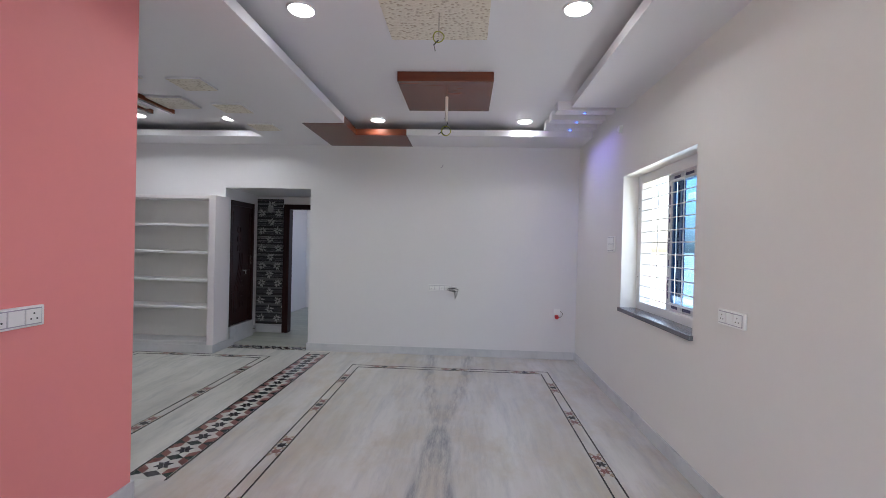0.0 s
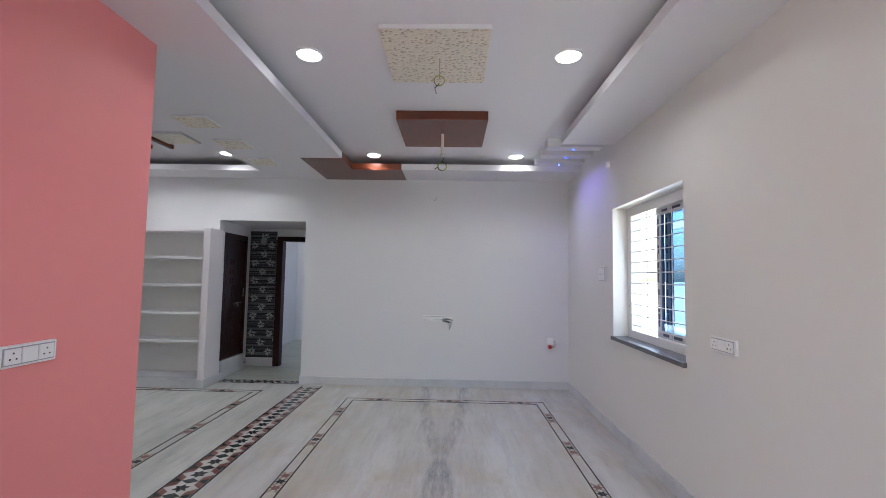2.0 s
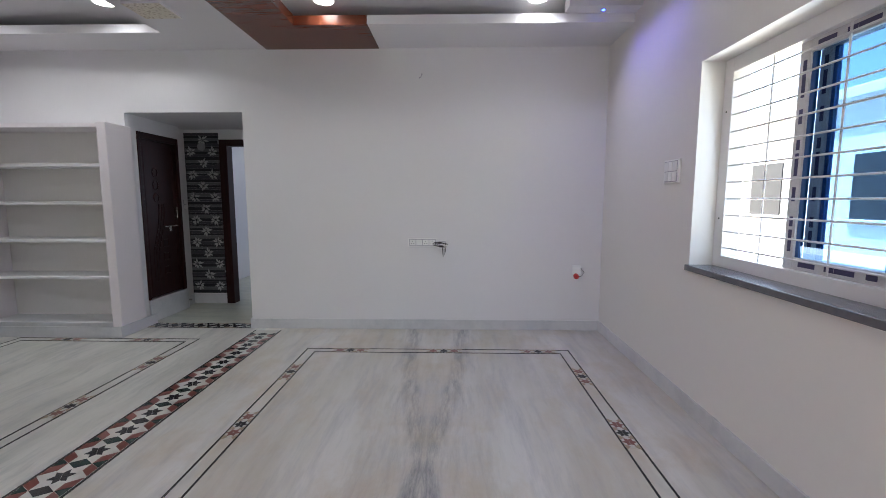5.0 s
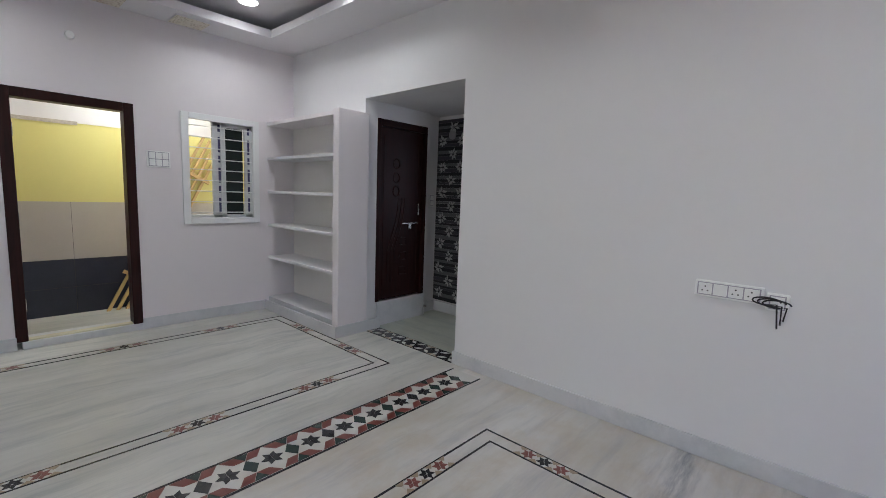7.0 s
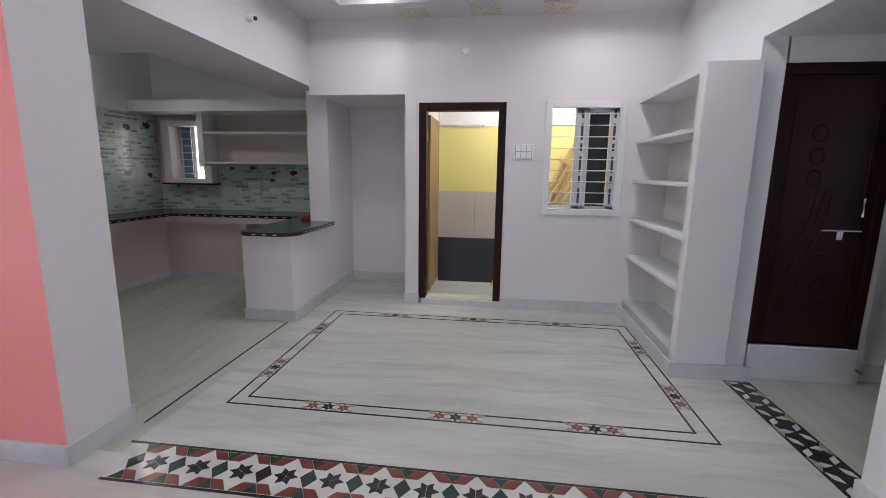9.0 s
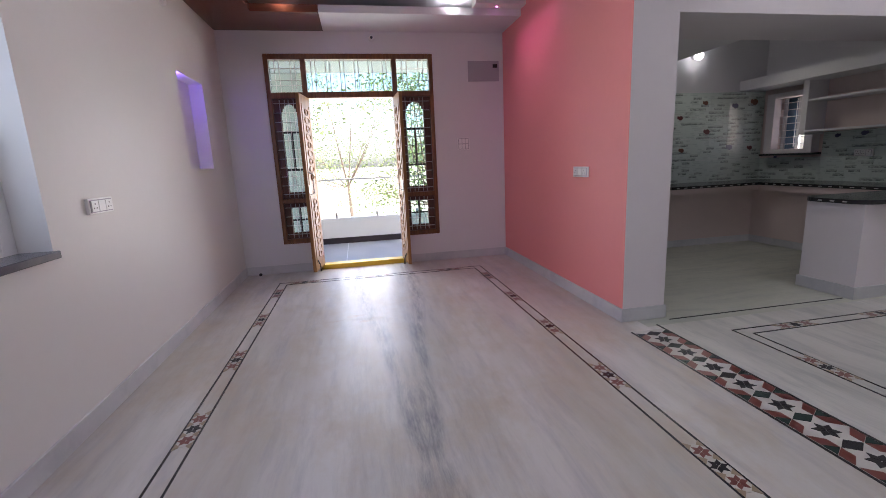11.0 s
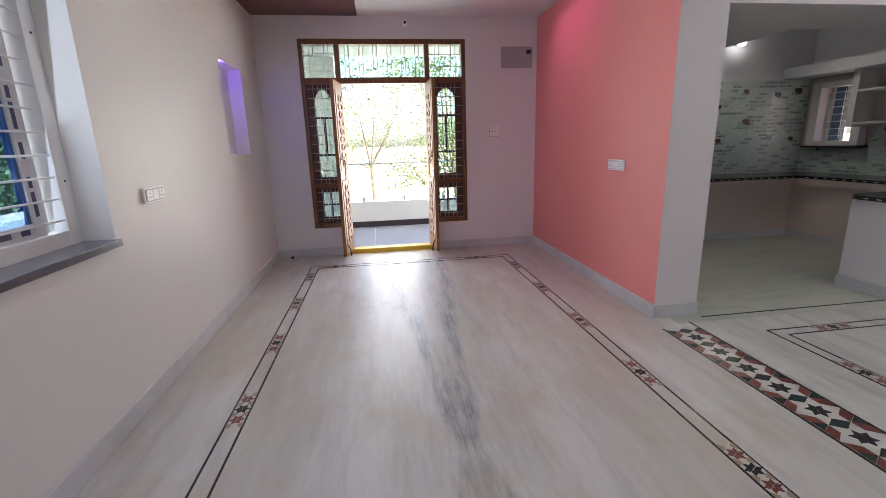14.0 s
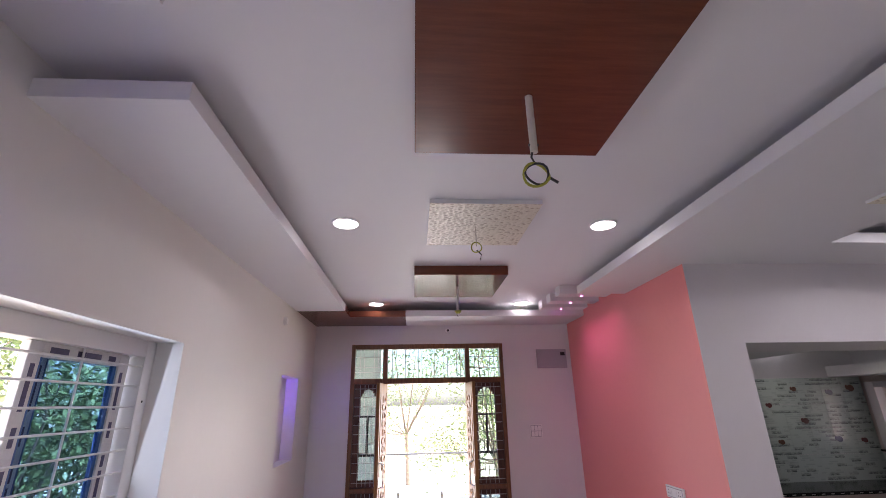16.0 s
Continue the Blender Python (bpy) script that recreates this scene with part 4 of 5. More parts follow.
def entrance_leaf(hinge_x, angle, side):
    """A carved leaf, open into the room. side: +1 or -1, the face towards the opening."""
    leaf = part("door_leaf", box(0, 0.45, -0.02, 0.02, 0.075, 2.105, bevel=0.004), LEAF_WOOD, entrance, "brown-varnished carved door leaf, open")
    leaf.matrix_local = pose(hinge_x, 0.345, 0, 0, 0, angle)
    for sgn in (1, -1):
        y = 0.021 * sgn
        for z0, z1 in ((0.2, 0.95), (1.12, 1.98)):
            part("carved_field", box(0.08, 0.37, y - 0.004, y + 0.004, z0, z1, bevel=0.003), LEAF_WOOD, leaf)
            for k in range(9):
                z = z0 + 0.06 + (z1 - z0 - 0.12) * k / 8
                loop = [(0.225 + 0.1 * math.cos(a) * (1 if k % 2 else 0.7), y + 0.008 * sgn, z + 0.035 * math.sin(a)) for a in [j * math.pi / 6 for j in range(13)]]
                part("carving", tube(loop, 0.008, 5), LEAF_WOOD, leaf)
            for x in (0.065, 0.385):
                part("moulding", box(x - 0.012, x + 0.012, y - 0.006, y + 0.006, z0 - 0.02, z1 + 0.02, bevel=0.003), LEAF_WOOD, leaf)
    part("handle", tube([(0.4, -0.02 * side, 0.98), (0.4, -0.07 * side, 1.0), (0.4, -0.07 * side, 1.22), (0.4, -0.02 * side, 1.24)], 0.009), CHROME, leaf, "steel pull handle")
    part("lock_plate", box(0.36, 0.44, -0.03 if side > 0 else 0.02, -0.02 if side > 0 else 0.03, 1.0, 1.08, bevel=0.003), CHROME, leaf, "steel lock plate")
    part("stopper", tube([(0.35, -0.022 * side, 0.2), (0.36, -0.05 * side, 0.14), (0.39, -0.06 * side, 0.07)], 0.008), BLACKPLAS, leaf, "black door stopper")


entrance_leaf(0.575, 82, -1)
entrance_leaf(-0.472, 93, 1)

# ---------- balcony and what lies beyond ----------
bal = thing("balcony_railing", "low glass railing with steel clips on the balcony parapet", "railing")
pane = part("glass_panel", box(-3.1, 3.1, -1.83, -1.82, 0.43, 1.06), GLASS, bal, "clear glass panel")
pane.visible_shadow = False
part("top_rail", box(-3.1, 3.1, -1.845, -1.805, 1.06, 1.085, bevel=0.003), GRILLE_DARK, bal)
for x in (-2.2, -0.95, -0.24, 0.47, 1.2, 2.4):
    part("clip", box(x - 0.02, x + 0.02, -1.85, -1.8, 0.4, 0.5, bevel=0.004), CHROME, bal)
solid("baseboard_balcony", box(-3.2, 3.2, -1.75, -1.735, -0.03, 0.07), plain("dark_brown_skirting", (0.045, 0.03, 0.03), 0.35), "dark brown balcony skirting", "skirting", kind="structure")
for x in (-2.1, -0.9, 0.3, 1.5):
    line_ob = solid("floor_joint", box(x - 0.004, x + 0.004, -1.73, YN - 0.24, -0.031, -0.0285), UPVC, "pale tile joint of the balcony", "floor", kind="structure")
solid("wall_balcony_pillar", box(0.78, 1.3, -1.74, -1.5, -0.03, 2.9, bevel=0.004), bpy.data.materials["cream_parapet_paint"], "cream painted balcony pillar", "pillar", kind="structure")
shutter = thing("balcony_side_screen", "pale ribbed screen closing the balcony end", "screen")
for k in range(22):
    part("slat", box(2.3, 2.33, -1.72, 0.1, 0.0 + 0.125 * k, 0.118 + 0.125 * k, bevel=0.004), plain("pale_screen", (0.62, 0.66, 0.66), 0.5) if k == 0 else bpy.data.materials["pale_screen"], shutter)

LEAF = [plain("leaf_green", (0.075, 0.115, 0.035), 0.5, vary=0.5, scale=2), plain("leaf_light_green", (0.14, 0.185, 0.06), 0.5, vary=0.4, scale=2)]
BARK = plain("grey_brown_bark", (0.12, 0.09, 0.065), 0.85, vary=0.4, scale=9, bump=0.5, bump_scale=30)


def tree(x, y, height, spread, seed, leaves=5200):
    rng = random.Random(seed)
    t = thing("tree", "leafy green tree with a forked grey-brown trunk", "tree", "trees beyond the house", at=(x, y, -3.3))
    bm = add_rod(bm_new(), (0, 0, -0.1), (0.15, 0.1, height * 0.32), 0.15, 10, 0.1)
    tips = []
    for k in range(9):
        a = k * 2.4 + rng.random()
        tip = Vector((math.cos(a) * spread * 0.6, math.sin(a) * spread * 0.6, height * (0.36 + 0.6 * ((k * 0.618) % 1))))
        mid = Vector((0.15, 0.1, height * 0.3)).lerp(tip, 0.5) + Vector((0, 0, -0.2))
        add_rod(bm, (0.15, 0.1, height * 0.3), mid, 0.06, 7, 0.035)
        add_rod(bm, mid, tip, 0.035, 6, 0.01)
        tips += [mid, tip]
        for _ in range(3):
            q = tip + Vector((rng.gauss(0, 1), rng.gauss(0, 1), rng.gauss(0, 0.7))) * spread * 0.3
            add_rod(bm, mid.lerp(tip, 0.6), q, 0.022, 5, 0.006)
            tips.append(q)
    part("trunk", bm, BARK, t)
    verts, faces, mats = [], [], []
    for i in range(leaves):
        c = tips[rng.randrange(len(tips))]
        p = c + Vector((rng.gauss(0, 1), rng.gauss(0, 1), rng.gauss(0, 0.75))) * spread * 0.19
        s = rng.uniform(0.05, 0.11)
        u = Vector((rng.gauss(0, 1), rng.gauss(0, 1), rng.gauss(0, 1))).normalized()
        v = u.orthogonal().normalized()
        b = len(verts)
        verts += [p - u * s, p + v * s * 0.45, p + u * s, p - v * s * 0.45]
        faces.append((b, b + 1, b + 2, b + 3))
        mats.append(rng.randrange(2))
    me = bpy.data.meshes.new("crown")
    me.from_pydata([tuple(v) for v in verts], [], faces)
    for m in LEAF:
        me.materials.append(m)
    me.polygons.foreach_set("material_index", mats)
    crown = new("crown", me)
    crown.parent = t
    return t


for i, (x, y, h, s, n) in enumerate(((4.4, -13, 9.6, 3.6, 7000), (-3.6, -15, 8.8, 3.6, 7000), (0.6, -27, 10.5, 4.6, 5200), (-4.6, -21, 9.6, 3.2, 2400), (6.5, -19, 11.5, 3.4, 2400), (-10, -21, 9.0, 3.6, 1500),
                                     (8.6, -4.6, 7.4, 2.8, 12000), (11.5, -8.5, 8.4, 3.2, 9000), (10.8, -1.6, 7.8, 2.6, 8000))):
    tree(x, y, h, s, i + 3, n)


def house(x0, x1, y0, y1, h, label):
    t = thing("house", label, "house")
    part("wall", box(x0, x1, y0, y1, -3.3, h, bevel=0.02), HOUSE, t)
    part("roof", box(x0 - 0.3, x1 + 0.3, y0 - 0.3, y1 + 0.3, h, h + 0.2, bevel=0.02), HOUSE, t)
    for z in (-1.9, 1.0):
        if z < h - 1:
            for k in range(2):
                y = y0 + (y1 - y0) * (0.3 + 0.4 * k)
                w = part("window", box(x0 - 0.03, x0 + 0.02, y - 0.5, y + 0.5, z, z + 1.2), TINT, t, "dark window")
                part("sill", box(x0 - 0.12, x0, y - 0.6, y + 0.6, z - 0.08, z, bevel=0.01), HOUSE, w)
    return t


HOUSE = plain("white_house_paint", (0.78, 0.77, 0.74), 0.7, vary=0.06, scale=0.6)
house(7.5, 13, 8.0, 15.0, 3.2, "white two-storey neighbour house with dark windows")
house(12.5, 18, -2.0, 5.0, -0.6, "low white outbuilding behind the trees")
shed = thing("shed", "low grey sheet-metal shed with an open dark front", "shed")
SHEET = plain("grey_sheet_metal", (0.3, 0.3, 0.32), 0.5, 0.4, vary=0.2)
part("roof", box(3.4, 4.7, -0.6, 1.6, -1.75, -1.7, bevel=0.01), SHEET, shed)
part("wall", box(4.6, 4.65, -0.6, 1.6, -3.3, -1.75), SHEET, shed)
part("wall", box(3.4, 4.6, -0.6, -0.55, -3.3, -1.75), SHEET, shed)
part("wall", box(3.4, 4.6, 1.55, 1.6, -3.3, -1.75), SHEET, shed)
solid("wall_compound", box(-14, 14, -7.2, -7.0, -3.3, -1.3), HOUSE, "white compound wall", "wall", kind="structure")

# ---------- kitchen ----------
def tile_print():
    m, n, l, b = nodes_of("printed_kitchen_tile")
    co = n.new("ShaderNodeTexCoord").outputs["Object"]
    sep = n.new("ShaderNodeSeparateXYZ")
    l.new(co, sep.inputs[0])
    add = n.new("ShaderNodeMath")
    l.new(sep.outputs[0], add.inputs[0])
    l.new(sep.outputs[1], add.inputs[1])
    com = n.new("ShaderNodeCombineXYZ")
    l.new(add.outputs[0], com.inputs[0])
    l.new(sep.outputs[2], com.inputs[1])
    rows = []
    for width, height, gate in ((0.13, 0.05, 0.62), (0.06, 0.025, 0.7)):
        br = n.new("ShaderNodeTexBrick")
        br.offset = 0.37
        set_in(br, Scale=1.0, Mortar_Size=0.0, Brick_Width=width, Row_Height=height)
        br.inputs["Color1"].default_value = (0, 0, 0, 1)
        br.inputs["Color2"].default_value = (1, 1, 1, 1)
        l.new(com.outputs[0], br.inputs["Vector"])
        pick = ramp_node(n, l, br.outputs[0], [(gate, (0, 0, 0)), (gate + 0.02, (1, 1, 1))])
        mul = n.new("ShaderNodeMath")
        mul.operation = "MULTIPLY"
        mul.inputs[1].default_value = 1 / height
        l.new(sep.outputs[2], mul.inputs[0])
        row = n.new("ShaderNodeMath")
        row.operation = "FRACT"
        l.new(mul.outputs[0], row.inputs[0])
        fade = ramp_node(n, l, row.outputs[0], [(0.0, (1, 1, 1)), (0.3, (0.75, 0.75, 0.75)), (0.85, (0, 0, 0))])
        rows.append(mix_node(n, l, pick.outputs[0], fade.outputs[0], 1.0, "MULTIPLY"))
    no = noise_node(n, l, com.outputs[0], 1.0, 4, 0.7, (22, 40, 1))
    worn = ramp_node(n, l, no.outputs[0], [(0.4, (0.2, 0.2, 0.2)), (0.56, (1, 1, 1))])
    base = mix_node(n, l, (0.6, 0.68, 0.65), (0.47, 0.55, 0.53), rows[1])
    f = mix_node(n, l, rows[0], worn.outputs[0], 1.0, "MULTIPLY")
    c = mix_node(n, l, base, (0.11, 0.14, 0.14), f)
    l.new(c, b.inputs["Base Color"])
    set_in(b, Roughness=0.14)
    return m


KTILE = tile_print()
KM = [plain("dark_red_motif", (0.13, 0.045, 0.05), 0.2, vary=0.5, scale=30), plain("blue_motif", (0.1, 0.11, 0.19), 0.2, vary=0.5, scale=30),
      plain("brown_motif", (0.16, 0.08, 0.06), 0.2, vary=0.4, scale=30)]
splash = thing("wall_tiles_kitchen", "pale printed glazed kitchen wall tiles", "tiles", kind="structure")
for k in range(9):
    y0 = 0.352 + 0.3 * k
    z1 = 1.46 if y0 > 1.1 else 2.05
    if y0 > 2.9:
        continue
    for z0, zt in ((0.83, 1.145), (1.148, 1.455), (1.458, 1.755), (1.758, 2.05)):
        if zt <= z1 + 0.02 and not (0.5 < y0 + 0.15 < 1.2 and 1.2 < zt):
            part("wall_tile", box(-5.9, -5.89, y0, y0 + 0.298, z0, zt, bevel=0.001), KTILE, splash)
for k in range(12):
    x0 = -5.888 + 0.3 * k
    if x0 > PILL - 0.32:
        break
    for z0, zt in ((0.83, 1.145), (1.148, 1.455), (1.458, 1.755), (1.758, 2.09)):
        part("wall_tile", box(x0, x0 + 0.298, YN, YN + 0.01, z0, zt, bevel=0.001), KTILE, splash)


def motif(x, y, z, facing, mi, s):
    bm = bm_new()
    s *= 0.72
    bmesh.ops.create_uvsphere(bm, u_segments=12, v_segments=8, radius=s)
    bmesh.ops.scale(bm, vec=(0.03, 1, 0.85) if facing == "x" else (1, 0.03, 0.85), verts=bm.verts)
    off = (0, s * 1.05, s * 0.2) if facing == "x" else (s * 1.05, 0, s * 0.2)
    extra = bmesh.ops.create_uvsphere(bm, u_segments=8, v_segments=6, radius=s * 0.45)["verts"]
    bmesh.ops.scale(bm, vec=(0.05, 1, 1.4) if facing == "x" else (1, 0.05, 1.4), verts=extra)
    bmesh.ops.translate(bm, vec=off, verts=extra)
    bmesh.ops.translate(bm, vec=(x, y, z), verts=bm.verts)
    part("tile_print", bm, KM[mi], splash, "printed crockery motif")


for y, z, mi, s in ((2.0, 1.25, 2, 0.045), (2.02, 1.34, 2, 0.035), (2.3, 1.35, 0, 0.055), (1.42, 1.4, 1, 0.04), (1.72, 1.41, 1, 0.045), (0.6, 1.15, 1, 0.03), (2.55, 1.38, 0, 0.03)):
    motif(-5.889, y, z, "x", mi, s)
for x, z, mi, s in ((-5.72, 1.95, 2, 0.07), (-5.4, 1.9, 1, 0.06), (-5.7, 1.3, 0, 0.05), (-5.35, 1.32, 1, 0.06), (-4.95, 1.55, 0, 0.06), (-4.9, 1.95, 2, 0.05), (-4.55, 1.3, 2, 0.05), (-4.5, 1.75, 0, 0.05), (-4.0, 1.5, 1, 0.05)):
    motif(x, YN + 0.011, z, "y", mi, s)


def rounded(x0, x1, y0, y1, r, corners):
    """An outline with some corners rounded; corners: of sw, se, ne, nw."""
    out = []
    for key, cx, cy, a in (("sw", x0, y0, 180), ("se", x1, y0, 270), ("ne", x1, y1, 0), ("nw", x0, y1, 90)):
        if key in corners:
            mx, my = (cx + r if "w" in key else cx - r), (cy + r if "s" in key else cy - r)
            out += [(mx + r * math.cos(radians(a + k * 15)), my + r * math.sin(radians(a + k * 15))) for k in range(7)]
        else:
            out.append((cx, cy))
    return out


counter = thing("kitchen_counter", "black granite kitchen worktop with a dashed white edge line", "worktop")
CZ = 0.80
for name, outline in (("worktop_peninsula", rounded(-5.89, -3.9, 2.68, 3.25, 0.16, ("se", "ne"))), ("worktop_back", rounded(-5.89, -5.27, YN + 0.01, 2.68, 0, ())),
                      ("worktop_side", rounded(-5.27, -3.0, YN + 0.01, 0.97, 0, ()))):
    if name == "worktop_peninsula":
        # cut round the pillar
        outline = rounded(-4.9, -3.9, 2.68, 3.25, 0.16, ("se", "ne"))
        part("worktop", prism([(-5.89, 2.68), (-4.9, 2.68), (-4.9, 2.97), (-5.89, 2.97)], CZ, CZ + 0.035), GRANITE, counter)
    part("worktop", prism(outline, CZ, CZ + 0.035), GRANITE, counter)
EDGE = plain("white_edge_dash", (0.7, 0.7, 0.68), 0.3)
for k in range(14):
    y = 2.6 - 0.115 * k
    part("edge_dash", box(-5.271, -5.267, y - 0.04, y, CZ + 0.012, CZ + 0.02), EDGE, counter)
for k in range(18):
    x = -5.2 + 0.115 * k
    part("edge_dash", box(x, x + 0.04, 0.969, 0.973, CZ + 0.012, CZ + 0.02), EDGE, counter)
for k in range(8):
    x = -4.88 + 0.1 * k
    part("edge_dash", box(x, x + 0.035, 3.249, 3.253, CZ + 0.012, CZ + 0.02), EDGE, counter)
for k in range(3):
    y = 2.86 + 0.1 * k
    part("edge_dash", box(-3.901, -3.897, y, y + 0.035, CZ + 0.012, CZ + 0.02), EDGE, counter)
solid("wall_peninsula", box(-5.89, -3.95, 2.97, 3.2, 0, CZ), BLUSH, "pale plastered low wall under the worktop", "wall", kind="structure")
solid("wall_peninsula_end", box(-4.12, -3.95, 2.73, 2.97, 0, CZ), BLUSH, "pale plastered end of the low wall", "wall", kind="structure")
solid("baseboard_pen", box(-4.12, -3.935, 2.715, 2.73, 0, 0.105, bevel=0.003), SKIRT, "grey marble skirting", "skirting", kind="structure")
solid("wall_counter_apron", add_box(add_box(bm_new(), -5.35, -5.28, 0.9, 2.68, CZ - 0.07, CZ), -5.28, -3.0, 0.9, 0.96, CZ - 0.07, CZ), KITCHEN_PAINT, "beige-pink slab edge under the worktop", "wall", kind="structure")
for y in (1.86, 2.55):
    solid("wall_counter_leg", box(-5.88, -5.29, y, y + 0.09, 0, CZ - 0.07), KITCHEN_PAINT, "beige-pink plastered worktop support", "wall", kind="structure")
solid("wall_counter_front", add_box(add_box(bm_new(), -5.42, -5.36, 0.8, 1.86, 0, CZ - 0.07), -5.42, -3.0, 0.74, 0.8, 0, CZ - 0.07), KITCHEN_PAINT, "beige-pink plastered wall below the worktop", "wall", kind="structure")
solid("baseboard_counter", add_box(add_box(bm_new(), -5.36, -5.347, 0.813, 1.86, 0, 0.09), -5.36, -3.0, 0.8, 0.813, 0, 0.09), SKIRT, "grey marble skirting below the worktop", "skirting", kind="structure")
solid("board_under_counter", box(-5.88, -5.3, 2.1, 2.12 + 0.43, 0.4, 0.42), WHITE, "white shelf board below the worktop", "shelf", kind="structure")

kshelf = thing("kitchen_shelf", "white plastered kitchen wall shelves, empty", "shelf")
for z in (1.46, 1.84):
    part("shelf_board", box(-5.9, -5.6, 1.24, 2.97, z, z + 0.025, bevel=0.003), WHITE, kshelf)
part("side_panel", box(-5.9, -5.6, 1.16, 1.24, 1.43, 2.1, bevel=0.004), WHITE, kshelf)
solid("wall_kitchen_upper", box(-5.9, -5.885, YN, 2.42, 2.1, ZC), WHITE, "white upper kitchen wall", "wall", kind="structure")
solid("trim_kitchen_lintel", box(-5.885, -5.45, YN, 2.97, 2.1, 2.237), WHITE, "white plastered loft shelf round the kitchen", "loft", kind="structure")

w3 = thing("window_3", "small white kitchen window with a steel grille", "window", kind="structure")
for a in ((0.5, 0.62, 1.2, 2.02), (1.09, 1.2, 1.2, 2.02), (0.62, 1.09, 1.2, 1.26), (0.62, 1.09, 1.95, 2.02)):
    part("window_frame", box(-5.9, -5.78, *a, bevel=0.004), BLUSH, w3)
part("window_sill", box(-5.9, -5.74, 0.48, 1.24, 1.175, 1.2, bevel=0.003), GRANITE, w3, "black granite sill")
for a in ((0.62, 0.67, 1.26, 1.95), (0.83, 0.88, 1.26, 1.95), (1.04, 1.09, 1.26, 1.95)):
    part("sash_stile", box(-5.97, -5.94, *a, bevel=0.003), FILM, w3)
part("blue_pane", box(-5.965, -5.96, 0.67, 0.83, 1.26, 1.95), plain("blue_film_glass", (0.12, 0.2, 0.3), 0.1), w3, "blue tinted pane")
bars(w3, -5.91, 0.62, 1.09, 1.28, 1.93, 7, (0.85,), 0.005)
bulb = thing("wall_lamp", "small white bulb lamp on the kitchen wall, lit", "lamp")
part("holder", rod((-4.65, YN, 2.57), (-4.65, YN + 0.06, 2.56), 0.035, 14), UPVC, bulb)
bm = bm_new()
bmesh.ops.create_uvsphere(bm, u_segments=16, v_segments=10, radius=0.055, matrix=Matrix.Translation((-4.65, YN + 0.11, 2.56)))
part("bulb", bm, LIGHT_ON, bulb, "glowing bulb", True)
cloth = bm_new()
bmesh.ops.create_icosphere(cloth, subdivisions=3, radius=0.07)
for v in cloth.verts:
    v.co *= 1 + 0.35 * noise.noise(v.co * 22)
    v.co.z *= 0.45
bmesh.ops.translate(cloth, vec=(-5.05, 2.86, CZ + 0.062), verts=cloth.verts)
solid("cloth", cloth, plain("red_cloth", (0.32, 0.06, 0.08), 0.9, vary=0.3), "crumpled dark red cloth on the worktop", "cloth", smooth=True)

# ---------- passage wall tiles ----------
strips = thing("wall_tiles_passage", "dark grey slate-striped wall tiles with white flowers", "tiles", kind="structure")
SLATE = [plain("slate_strip_%s" % c, col, 0.4, vary=0.35, scale=9, stretch=(1, 1, 6)) for c, col in (("dark", (0.02, 0.02, 0.023)), ("mid", (0.055, 0.055, 0.06)), ("grey", (0.13, 0.13, 0.135)))]
rng = random.Random(5)
z, k = 0.14, 0
while z < 2.2:
    h = rng.choice((0.026, 0.034, 0.042))
    x = -3.445
    while x < -3.02:
        w = min(rng.uniform(0.16, 0.32), -3.005 - x)
        part("tile_strip", box(x, x + w - 0.002, 7.735 - rng.uniform(0, 0.004), 7.75, z, z + h - 0.002), SLATE[(0, 2, 0, 1)[k % 4]], strips)
        x += w
    z += h
    k += 1
PETAL = plain("pale_flower_print", (0.42, 0.42, 0.41), 0.4, vary=0.45, scale=30)


def flower(seed):
    """A lily of uneven pointed petals, raised at their middle."""
    rnd = random.Random(seed)
    bm = bm_new()
    for k in range(8):
        a = k * math.pi / 4 + rnd.uniform(-0.2, 0.2)
        q = rnd.uniform(0.05, 0.088)
        d, s = Vector((math.cos(a), 0, math.sin(a))), Vector((-math.sin(a), 0, math.cos(a)))
        v = [bm.verts.new(d * (q * f) + s * g + Vector((0, -e, 0))) for f, g, e in ((0.14, 0, 0), (0.55, 0.014, 0.001), (1.0, 0, 0.0), (0.6, -0.012, 0.003))]
        bm.faces.new(v)
    return finish(bm, "flower", PETAL)


FLOWERS = [flower(k) for k in range(4)]
for r in range(14):
    for x in ((-3.215,) if r % 2 else (-3.355, -3.085)):
        f = new("flower", FLOWERS[rng.randrange(4)])
        f.parent = strips
        f.matrix_local = pose(x + rng.uniform(-0.012, 0.012), 7.728, 0.24 + 0.144 * r, 0, rng.uniform(-40, 40), 0)
solid("vent_disc", rod((-3.22, 7.73, 2.03), (-3.22, 7.718, 2.03), 0.05, 24), plain("grey_disc", (0.3, 0.3, 0.3), 0.5), "round grey ceiling rose on the tiled wall", "wall box")


